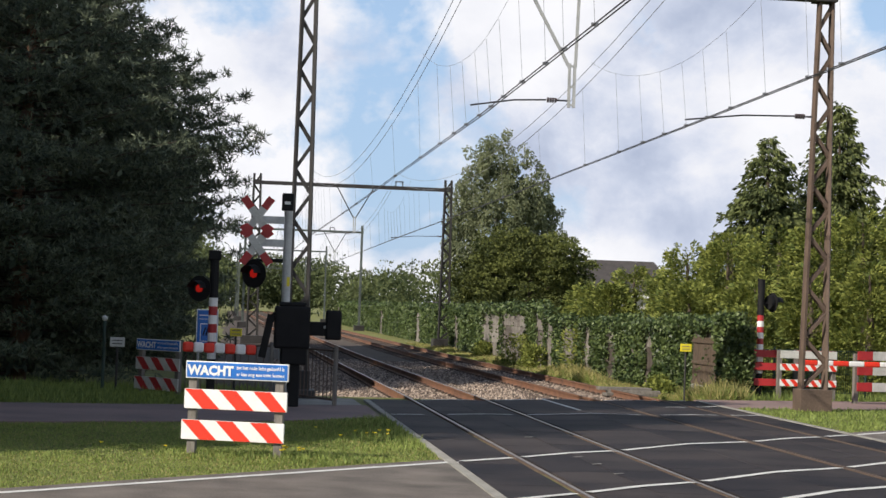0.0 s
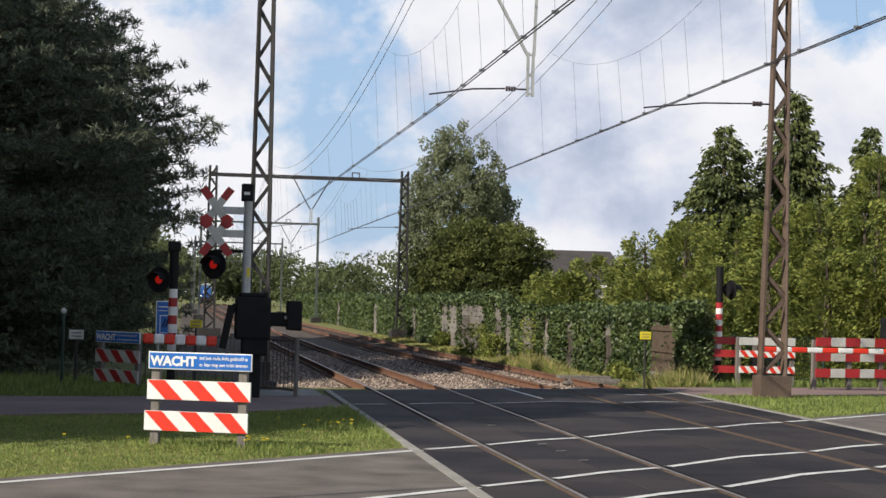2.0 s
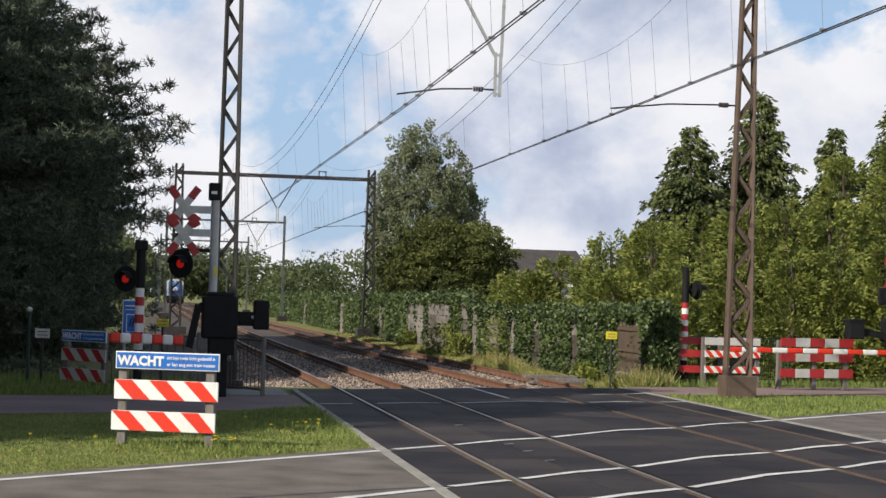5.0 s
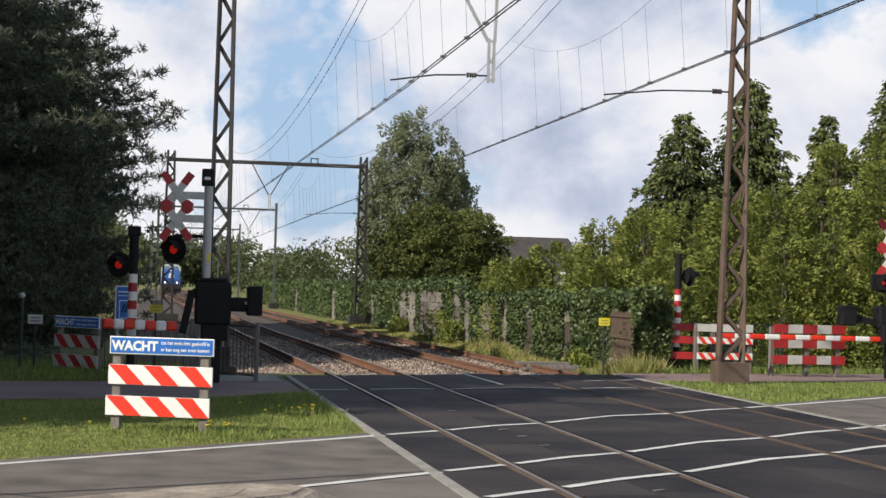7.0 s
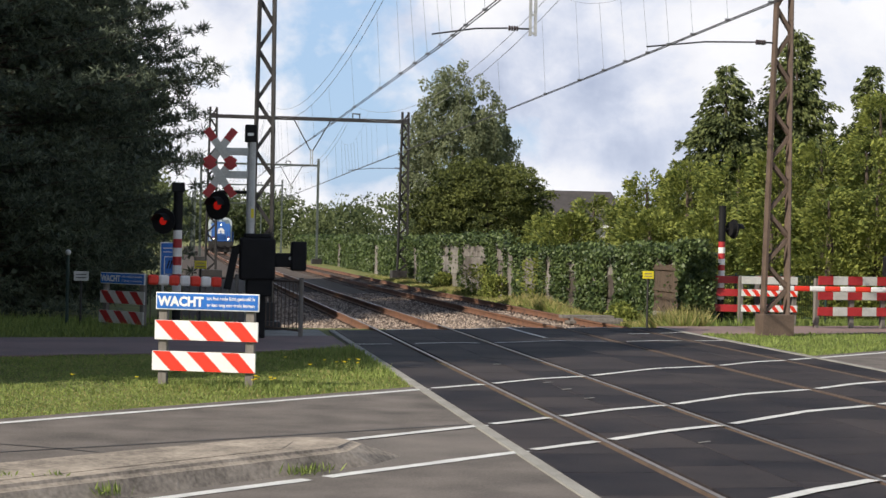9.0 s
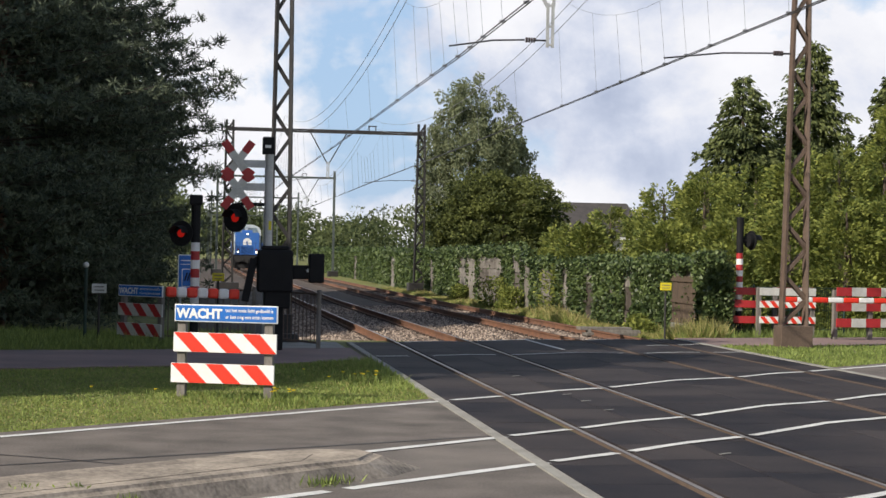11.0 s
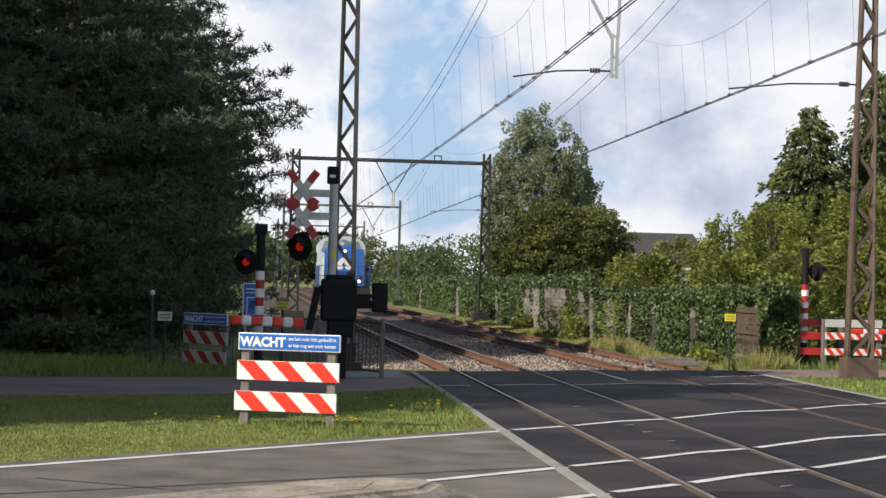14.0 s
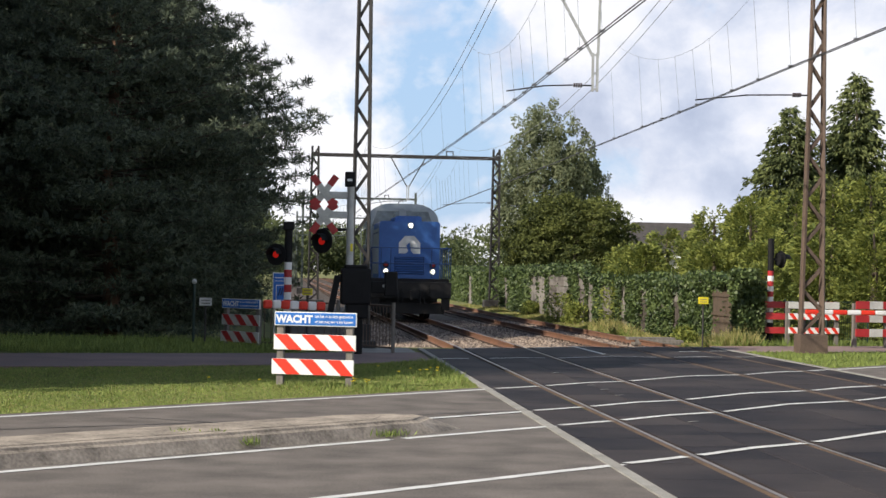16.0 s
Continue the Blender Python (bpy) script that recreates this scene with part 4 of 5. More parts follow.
def path_rail(m, L, label):
    """A low steel fence with thin bars."""
    t = thing("pedestrian_fence", m, label, "fence", "pedestrian fences")
    for x in (0, L):
        bm = B()
        rod(bm, (x, 0, 0), (x, 0, 1.02), 0.04, 10)
        part("post", bm, M_TIMBER, t)
    for z in (0.10, 0.95):
        bm = B()
        rod(bm, (0, 0, z), (L, 0, z), 0.02)
        part("rail", bm, M_STEEL_BROWN, t)
    k = int(L / 0.14)
    for i in range(1, k):
        bm = B()
        rod(bm, (L * i / k, 0, 0.1), (L * i / k, 0, 0.95), 0.009, 6)
        part("bar", bm, M_STEEL_BROWN, t)


path_rail(pose(-2.35, 33.0, 0, 0, 0, -66), 2.05, "grey steel pedestrian fence beside the track")
path_rail(pose(-4.25, 32.9, 0, 0, 0, 5), 1.7, "brown steel pedestrian fence behind the boom")


# ---- the far side of the crossing ----
def chicane(m, L, planks, posts, label, kindmat):
    """A path barrier of timber posts and coloured planks along local +x."""
    t = thing("path_barrier", m, label, "path barrier", "path barriers")
    for x in posts:
        bm = B()
        bx(bm, (x, 0.06, 0.52), (0.10, 0.10, 1.10), bevel=0.008)
        part("post", bm, M_TIMBER, t)
    for z, h, style in planks:
        if style == "stripe":
            stripes(t, L, h, L / 2, z, -0.02, 6, 0.12, M_RED, M_WHITE)
        elif style == "cream":
            bm = B()
            bx(bm, (L / 2, -0.02, z), (L, 0.03, h), bevel=0.004)
            part("plank", bm, M_DULL_WHITE, t)
        else:
            n = style
            for i in range(n):
                bm = B()
                bx(bm, (L * (i + 0.5) / n, -0.02, z), (L / n - 0.002, 0.035, h), bevel=0.004)
                part("red_block" if i % 2 == 0 else "white_block", bm, M_RED_DARK if i % 2 == 0 else M_DULL_WHITE, t)
    return t


chicane(pose(10.12, 37.1, 0, 0, 0, 8), 1.78, [(1.03, 0.19, 5), (0.70, 0.17, 5), (0.36, 0.19, 5)], (0.0, 0.85, 1.62), "grey posts with red and white blocked planks on the path", None)
chicane(pose(8.90, 38.6, 0, 0, 0, 0), 1.3, [(0.98, 0.17, "cream"), (0.70, 0.15, "stripe"), (0.35, 0.15, "stripe")], (0.0, 1.25), "path barrier with cream and striped planks", None)
chicane(pose(8.38, 38.9, 0, 0, 0, -6), 0.62, [(0.98, 0.16, 1), (0.69, 0.16, 1), (0.34, 0.16, 1)], (0.0, 0.6), "red planks on dark posts next to the crossing light", None)
chicane(pose(9.55, 39.4, 0, 0, 0, 0), 0.9, [(0.98, 0.16, 1), (0.69, 0.16, 1), (0.34, 0.16, 1)], (0.0, 0.85), "dark red planks behind the pole", None)
boom(pose(8.7, 36.55, 0.86, 0, 0, 3), 3.85, 0.055, 11, "long red and white barrier boom lowered across the path")


def east_mast():
    t = thing("crossing_mast", pose(12.78, 37.0, 0), "white crossing mast with double cross, lamp pair and black drive", "crossing mast")
    bm = B()
    rod(bm, (0, 0, 0.0), (0, 0, 3.32), 0.075, 14)
    part("mast", bm, M_WHITE, t)
    bm = B()
    rod(bm, (0, 0, 3.30), (0, 0, 3.46), 0.08, 14)
    part("cap", bm, M_BLACK, t)
    saltire(t, (0.0, 0.11), 2.86, 0.95, M_RED_DARK, M_DULL_WHITE)
    bm = B()
    bx(bm, (0, -0.10, 2.09), (1.05, 0.06, 0.38), bevel=0.025)
    part("lamp_board", bm, M_BLACK, t)
    for s in (-1, 1):
        lamp_head(t, (s * 0.28, -0.2, 2.09), (-0.2, -1, 0), 0.15)
    bm = B()
    bx(bm, (-0.12, -0.1, 1.34), (0.55, 0.4, 0.5), bevel=0.05)
    part("drive_cabinet", bm, M_BLACK, t)
    bm = B()
    bx(bm, (-1.05, -0.1, 1.36), (0.36, 0.3, 0.44), bevel=0.03)
    part("counterweight", bm, M_BLACK, t)
    bm = B()
    bar(bm, (-0.95, -0.1, 1.33), (-0.3, -0.1, 1.2), 0.1, 0.14)
    part("weight_arm", bm, M_BLACK, t)
    bm = B()
    bx(bm, (-0.15, -0.25, 0.95), (0.4, 0.3, 0.45), bevel=0.04)
    part("boom_yoke", bm, M_BLACK, t)
    bm = B()
    bx(bm, (0, -0.1, 0.5), (0.26, 0.26, 1.0), bevel=0.03)
    part("pedestal", bm, M_BLACK, t)


east_mast()


def mesh_fence(m, L, H, label):
    """A low welded-mesh fence: posts, stretched rails and thin uprights."""
    t = thing("mesh_fence", m, label, "fence", "mesh fences")
    k = max(1, round(L / 1.15))
    for i in range(k + 1):
        bm = B()
        rod(bm, (L * i / k, 0, -0.1), (L * i / k, 0, H + 0.06), 0.025, 8)
        part("post", bm, M_GREENFENCE, t)
    for z in (0.08, H * 0.5, H):
        bm = B()
        rod(bm, (0, 0, z), (L, 0, z), 0.008, 5)
        part("rail", bm, M_GREENFENCE, t)
    n = int(L / 0.055)
    bm = B()
    for i in range(n):
        bar(bm, (L * i / n, 0.008, 0.06), (L * i / n, 0.008, H + 0.02), 0.009, 0.006)
    part("mesh", bm, M_GREENFENCE, t, "thin green mesh wires")["kind"] = "stuff"


mesh_fence(pose(8.12, 40.0, 0, 0, 0, 6), 3.45, 1.05, "dark green wire mesh fence in front of the hedge")


def wood_pile():
    # three old boards piled beside the rails
    t = thing("board_pile", pose(tx(5.9, 40.5), 41.3, gz(0, 40.5) + 0.16), "pile of old grey boards beside the rails", "boards")
    for i, (dx, dz, a) in enumerate(((0, 0.0, 4), (0.1, 0.06, -6), (-0.1, 0.12, 2))):
        bm = B()
        bx(bm, (dx, i * 0.1 - 0.1, dz + 0.05), (1.25, 0.4, 0.07), rz=radians(a), bevel=0.008)
        part("board", bm, M_TIMBER, t)


wood_pile()


# ---- ivy wall ----
def xw(y):
    return 7.9 + 0.021 * (y - 38)


def wall_top(y):
    return float(np.interp(y, [38, 44, 61, 65, 72, 92, 130], [1.82, 1.62, 1.58, 2.0, 2.0, 1.82, 1.85]))


BARE = ((39.8, 42.0), (46.5, 47.4), (51.6, 52.5), (55.2, 56.2), (57.8, 60.0), (62.3, 63.3), (63.9, 65.6), (68.5, 74.6), (75.5, 78.0), (78.5, 80.9), (90, 92), (110, 113), (140, 144))


def ivy_wall():
    w = thing("wall_east", Matrix.Identity(4), "long concrete slab wall overgrown with ivy", "wall")
    w["kind"] = "structure"
    y = 39.3
    while y < 210:
        L = 2.05
        zt, zb = wall_top(y) - 0.12, gz(9, y) - 0.1
        for k in range(3):
            bm = B()
            h = (zt - zb) / 3
            bx(bm, (0, 0, 0), (0.07, L - 0.14, h - 0.012), bevel=0.008)
            ob = part("slab", bm, M_SLAB, w)
            ob.location = ((xw(y) + xw(y + L)) / 2 + RNG.uniform(-0.01, 0.01), y + L / 2, zb + h * (k + 0.5))
        bm = B()
        bx(bm, (xw(y) + 0.03, y, (zt + zb) / 2), (0.11, 0.14, zt - zb), bevel=0.01)
        part("post", bm, M_SLAB, w)
        y += L
    bm = B()
    bx(bm, (xw(39) + 0.15, 39.2, 0.75), (0.4, 0.08, 1.7))
    part("end_slab", bm, M_SLAB, w)
    rng = np.random.default_rng(11)
    n = 150000
    yy = 39.0 + (205 - 39.0) * rng.random(n) ** 2.2
    top = np.interp(yy, [38, 44, 61, 65, 72, 92, 130], [1.82, 1.62, 1.58, 2.0, 2.0, 1.82, 1.85])
    bot = np.array([gz(9, v) for v in yy[::50]]).repeat(50)[:n]
    f = rng.random(n)
    wave = 0.06 * np.sin(yy * 0.9) + 0.05 * np.sin(yy * 2.3 + 1)
    z = bot + (top + wave - bot) * f
    keep = np.ones(n, bool)
    for a, b in BARE:
        edge = 0.10 * np.sin(z * 5 + a)
        keep &= ~((yy > a - 0.12 + edge) & (yy < b + edge) & (z < top - 0.32 + 0.12 * np.sin(yy * 5)) & (rng.random(n) < 0.985))
    clump = np.sin(yy * 4.1 + 2 * np.sin(z * 3)) * np.sin(z * 4.7 + 1.3 * np.sin(yy * 2.2))
    keep &= rng.random(n) < 0.62 + 0.4 * clump
    swell = 0.06 + 0.10 * np.clip(clump + 0.3, 0, 1) + 0.20 * np.clip((z - top + 0.55) / 0.5, 0, 1)
    x = xw(yy) - 0.04 - swell * rng.random(n)
    topcap = rng.random(n) < 0.12
    x = np.where(topcap, xw(yy) + rng.uniform(-0.3, 0.4, n), x)
    z = np.where(topcap, top + wave + rng.uniform(-0.15, 0.12, n), z)
    c = np.stack([x, yy, z], 1)[keep]
    size = 0.085 * (1 + (c[:, 1] - 38) / 80)
    ax = rng.normal(size=(len(c), 3)) * 0.5 + np.array([-0.5, -0.3, -0.6])
    me = leaf_mesh("ivy", c, ax, size, size * 0.9, M_IVY, rng)
    ob = new("ivy", me)
    ob.parent = w
    tagged(ob, "dense green ivy leaves over the slabs", kind="stuff")
    # the wall's near end, turned towards the path
    n = 9000
    c = np.stack([7.70 + 0.68 * rng.random(n), 39.1 + rng.uniform(-0.3, 0.5, n), rng.uniform(0, 1, n)], 1)
    c[:, 2] = -0.05 + (1.8 + 0.15 * np.sin(c[:, 0] * 5 + 1) + 0 * c[:, 1]) * c[:, 2]
    hide = (c[:, 0] < 7.9) & (rng.random(n) < 0.35)
    ax = rng.normal(size=(n, 3)) * 0.5 + np.array([-0.3, -0.6, -0.6])
    me = leaf_mesh("ivy", c[~hide], ax[~hide], 0.10, 0.09, M_IVY, rng)
    ob = new("ivy", me)
    ob.parent = w
    tagged(ob, "dense ivy over the wall's end", kind="stuff")


# ---- trees ----
def crown_points(rng, clumps, per, squash=0.75):
    """Leaf seats on the shells of many clumps, and the outward way at each."""
    c = np.repeat(clumps[:, :3], per, 0)
    r = np.repeat(clumps[:, 3], per)
    d = unit(rng.normal(size=(len(c), 3)))
    rad = r * rng.uniform(0.35, 1.0, len(c)) ** 0.5
    p = c + d * rad[:, None] * np.array([1, 1, squash])
    return p, d


def place_crown(name, t, p, ax, L, Wd, material, rng, label=""):
    ob = new(name, leaf_mesh(name, p, ax, L, Wd, material, rng))
    ob.parent = t
    if label:
        tagged(ob, label)
    return ob


def pine(x, y, h, r, seed, label, near=True, low=0.5):
    """A pine: reddish trunk, tiers of upswept boughs that end in flat plates of needle tufts."""
    rng = np.random.default_rng(seed)
    z0 = gz(x, y) - 0.1
    t = thing("pine_tree", pose(x, y, z0), label, "tree", "pines beside the path")
    bm = B()
    pts = [Vector((0.15 * math.sin(i * 1.7), 0.12 * math.cos(i * 2.1), h * i / 7)) for i in range(8)]
    trunk_mesh(bm, pts, [0.24 * (1 - i / 8.5) + 0.03 for i in range(8)], 9)
    part("trunk", bm, M_BARK_PINE, t, "reddish brown pine trunk", True)
    bm = B()
    tufts, core = [], []
    z = low
    while z < h:
        f = z / h
        reach = r * float(np.interp(f, [0, 0.12, 0.3, 0.45, 0.6, 0.68, 0.8, 1], [0.8, 0.9, 0.95, 1.0, 0.9, 0.72, 0.45, 0.04])) + 0.1
        for k in range(10 if near else 8):
            a = k * 2.4 + rng.uniform(-0.5, 0.5)
            L = reach * rng.uniform(0.8, 1.04)
            zb = z + rng.uniform(-0.16, 0.16)
            droop = rng.uniform(-0.16, 0.06)

            def along(g):
                return Vector((math.cos(a) * L * g, math.sin(a) * L * g, zb + L * (droop * g + 0.14 * g * g)))
            rod(bm, along(0), along(0.5), 0.03 * (1 - f * 0.6) + 0.01, 5, 0.02)
            rod(bm, along(0.5), along(0.95), 0.02, 5, 0.006)
            m = max(3, int(L / (0.26 if near else 0.5)))
            for i in range(m):
                g = 0.22 + 0.78 * (i + rng.random()) / m
                c = along(g)
                wide = 0.08 + 0.16 * L * (1 - abs(2 * g - 1.3)) if g < 0.98 else 0.08
                for _ in range(3):
                    q = rng.normal() * max(wide, 0.06)
                    tufts.append((c.x - math.sin(a) * q, c.y + math.cos(a) * q, c.z + rng.uniform(-0.04, 0.12) - abs(q) * 0.12))
                if g < (0.66 if near else 0.8):
                    core.append((c.x, c.y, c.z))
        z += rng.uniform(0.34, 0.5) if near else rng.uniform(0.42, 0.62)
    part("bough_frame", bm, M_BARK, t)["kind"] = "stuff"
    cr = np.repeat(np.array(core), 3, 0)
    place_crown("inner_crown", t, cr + rng.normal(size=cr.shape) * np.array([0.3, 0.3, 0.16]), rng.normal(size=cr.shape), 0.26 if near else 0.6, 0.12 if near else 0.4, M_PINE, rng, "shaded inner foliage")
    tf = np.array(tufts)
    per = (18 if y < 50 else 9) if near else 6
    c = np.repeat(tf, per, 0)
    d = unit(rng.normal(size=c.shape) + np.array([0, 0, 0.5]))
    p = c + d * np.array([1, 1, 0.6]) * (rng.uniform(0.0, 0.13, len(c)))[:, None]
    fine = (0.15 if y < 50 else 0.2) if near else 0.32
    ob = new("crown", needle_mesh("crown", p, d + rng.normal(size=d.shape) * 0.2, fine, fine * (0.24 if near else 0.42), M_PINE, rng))
    ob.parent = t
    tagged(ob, "dark green needle boughs")
    return t


def spruce(x, y, h, r, seed, label):
    """A garden cypress: a pointed cone of many short boughs hung with drooping sprays."""
    rng = np.random.default_rng(seed)
    t = thing("conifer", pose(x, y, gz(x, y) - 0.1), label, "tree", "garden conifers")
    bm = B()
    trunk_mesh(bm, [Vector((0, 0, 0)), Vector((0.05, 0, h * 0.5)), Vector((0, 0.03, h * 0.99))], [0.2, 0.12, 0.015], 8)
    part("trunk", bm, M_BARK, t)
    seats, outs = [], []
    z = 0.4
    while z < h - 0.05:
        f = z / h
        reach = r * (1 - f) ** 0.76 * (1 + 0.07 * math.sin(z * 4.1 + seed)) + 0.08
        n = max(5, int(5 + 11 * (1 - f)))
        for k in range(n):
            a = rng.uniform(0, 2 * math.pi)
            L = reach * rng.uniform(0.62, 1.12) * (1 + 0.12 * math.sin(3 * a + seed + z))
            m = max(1, int(L / 0.16))
            for i in range(m):
                g = (i + 0.6) / m
                if g < 0.2:
                    continue
                w = rng.normal() * 0.10 * L
                seats.append((math.cos(a) * L * g - math.sin(a) * w, math.sin(a) * L * g + math.cos(a) * w, z + 0.10 * L * g - 0.26 * L * g * g))
                outs.append((math.cos(a), math.sin(a), -0.75))
        z += 0.085 + 0.09 * (1 - f)
    c, o = np.repeat(np.array(seats), 9, 0), np.repeat(np.array(outs), 9, 0)
    p = c + rng.normal(size=c.shape) * np.array([0.07, 0.07, 0.06])
    place_crown("crown", t, p, o + rng.normal(size=c.shape) * 0.35, 0.20, 0.085, M_CYPRESS, rng)
    return t


def dense_conifer(x, y, h, r, seed, label, material, n_clump=420, per=60, cat="tree", group="garden conifers", leaf=0.12, tip=1.0):
    """A cypress-like cone: leafy sprays that hang outward along a tapering column."""
    rng = np.random.default_rng(seed)
    t = thing("conifer", pose(x, y, gz(x, y) - 0.1), label, cat, group)
    bm = B()
    trunk_mesh(bm, [Vector((0, 0, 0)), Vector((0.05, 0, h * 0.5)), Vector((0, 0.05, h * 0.97))], [0.2, 0.12, 0.02], 8)
    part("trunk", bm, M_BARK, t)
    f = rng.random(n_clump) ** 0.85
    prof = r * (np.minimum(1, f / 0.12 + 0.6)) * (1 - f) ** (0.8 * tip) + 0.12
    a = rng.uniform(0, 2 * math.pi, n_clump)
    rad = prof * rng.uniform(0.5, 1.0, n_clump) * (1 + 0.18 * np.sin(a * 3 + f * 14 + seed))
    z = f * h + rng.normal(size=n_clump) * 0.1
    cl = np.stack([np.cos(a) * rad, np.sin(a) * rad, z, rng.uniform(0.22, 0.42, n_clump) * (0.35 + 0.65 * (1 - f)) * (r / 2) ** 0.4], 1)
    p, d = crown_points(rng, cl, per, 1.25)
    out = np.stack([np.repeat(np.cos(a), per), np.repeat(np.sin(a), per), np.full(len(p), 0.25)], 1)
    place_crown("crown", t, p, out + d * 0.7, leaf, leaf * 0.42, material, rng)
    return t


def broadleaf(x, y, h, r, seed, label, material, bark, n_clump=260, per=110, base=0.3, leaf=0.16, droop=0.0, group="trees behind the wall", flat=0.8, shape=None, lump=0.8):
    """Trunk, forking limbs and an uneven crown of leaf clumps."""
    rng = np.random.default_rng(seed)
    t = thing("tree", pose(x, y, gz(x, y) - 0.1), label, "tree", group)
    bm = B()
    trunk_mesh(bm, [Vector((0, 0, 0)), Vector((0.1, 0, h * 0.3)), Vector((0, 0.1, h * 0.6)), Vector((0.1, 0, h * 0.92))], [0.26, 0.2, 0.12, 0.02], 9)
    for k in range(9):
        a, f = rng.uniform(0, 6.28), rng.uniform(0.25, 0.7)
        b = Vector((0, 0, h * f))
        rod(bm, b, b + Vector((math.cos(a) * r * 0.7, math.sin(a) * r * 0.7, h * 0.18)), 0.07, 6, 0.015)
    part("trunk", bm, bark, t, "", True)
    u = unit(rng.normal(size=(n_clump, 3)))
    q = rng.uniform(0.35, 1.05, n_clump) ** 0.6
    lumps = 1 + 0.22 * np.sin(u[:, 0] * 5 + seed) * np.sin(u[:, 2] * 4 + u[:, 1] * 3 + seed * 2)
    zc, zr = h * (base + 1) / 2, h * (1 - base) / 2
    cl = np.stack([u[:, 0] * r * q * lumps, u[:, 1] * r * q * lumps, zc + u[:, 2] * zr * q * lumps, rng.uniform(0.12, 0.24, n_clump) * r * lump], 1)
    if shape is not None:
        cl[:, :3] = shape(cl[:, :3], h, r)
    p, d = crown_points(rng, cl, per, flat if not droop else 1.5)
    ax = d * 0.8 + rng.normal(size=d.shape) * 0.5 + np.array([0, 0, -droop])
    place_crown("crown", t, p, ax, leaf, leaf * 0.6, material, rng)
    return t


PINES = [(-8.5, 46.0, 12.0, 6.15, 1), (-13.5, 48.0, 15.0, 5.6, 4), (-15.2, 40.0, 12.0, 4.6, 5), (-9.4, 58.0, 15.0, 6.0, 3), (-9.0, 70.0, 14.5, 5.6, 6), (-14.0, 60, 17.0, 5.6, 7), (-8.4, 83, 14.0, 5.2, 8), (-13, 74, 17, 5.4, 15)]
for x, y, h, r, sd in PINES:
    pine(x, y, h, r, sd, "dense dark green pine beside the shaded path", y < 60, 0.4)
# unseen pines left of the view, added to shade verge, deck and nearer pines
for x, y, h, r, sd in ((-12.3, 20.5, 13.5, 3.3, 9), (-12.6, 24.8, 15.0, 3.7, 12), (-18.5, 17.5, 16.0, 4.2, 10), (-18.5, 22.5, 16.0, 4.2, 14), (-21.5, 31.0, 17.0, 4.6, 13), (-20.0, 36.5, 21.0, 4.8, 17), (-19.5, 42.5, 21.0, 5.0, 20), (-12.9, 29.3, 9.0, 3.6, 18), (-13.6, 34.0, 9.5, 3.8, 19)):
    pine(x, y, h, r, sd, "unseen pine added west of the view to cast shade", False, 1.2)

for x, y, h, r, sd in ((14.5, 57.5, 8.2, 3.3, 21), (17.3, 58.5, 9.6, 3.3, 22), (19.8, 58, 8.4, 2.4, 23), (22.3, 58, 10.3, 3.0, 24)):
    spruce(x, y, h, r, sd, "tall green garden cypress with drooping sprays behind the hedge")
HEDGE = [(9.2, 57, 3.0, 1.4), (10.2, 58, 3.6, 1.6), (10.9, 54, 4.2, 1.6), (11.6, 52, 4.3, 1.6), (12.6, 55, 4.7, 1.8), (12.2, 49, 4.6, 1.6), (12.9, 47.5, 4.9, 1.6), (13.9, 47, 5.0, 1.6), (15.0, 46.5, 4.9, 1.6), (16.0, 48, 6.4, 1.5), (17.2, 47, 6.6, 1.6), (18.6, 48, 7.5, 1.8), (10.6, 46, 3.0, 1.4), (11.6, 44.5, 3.2, 1.4), (12.8, 43.5, 3.4, 1.4), (14.0, 43.3, 3.6, 1.4), (15.3, 43.0, 3.8, 1.4), (16.6, 43.5, 4.1, 1.5), (9.9, 50, 2.9, 1.4), (10.6, 66, 3.2, 1.8), (9.7, 43.5, 2.3, 1.0)]
for i, (x, y, h, r) in enumerate(HEDGE):
    dense_conifer(x, y, h, r, 31 + i, "yellow-green thuja shrub in the garden hedge", M_THUJA, 240, 40, "shrub", "garden hedge shrubs", 0.135, 0.42)

broadleaf(13.35, 95, 6.75, 3.75, 51, "broad dark green tree behind the wall", M_LEAF, M_BARK, 520, 110, 0.12, 0.17, flat=0.45, lump=0.7)


def birch_shape(p, h, r):
    f = np.clip(p[:, 2] / h, 0, 1)
    k = np.interp(f, [0.1, 0.4, 0.75, 1.0], [0.75, 1.0, 1.05, 0.85])
    out = p.copy()
    out[:, 0] *= k
    out[:, 1] *= k
    return out


broadleaf(16.2, 125, 14.2, 3.6, 52, "tall weeping birch with fine grey-green leaves", M_BIRCH, M_BARK_BIRCH, 620, 80, 0.10, 0.20, 1.3, shape=birch_shape, lump=0.55)
broadleaf(19.4, 128, 11.8, 2.6, 53, "smaller weeping birch beside the tall one", M_BIRCH, M_BARK_BIRCH, 260, 75, 0.12, 0.20, 1.3, shape=birch_shape, lump=0.55)


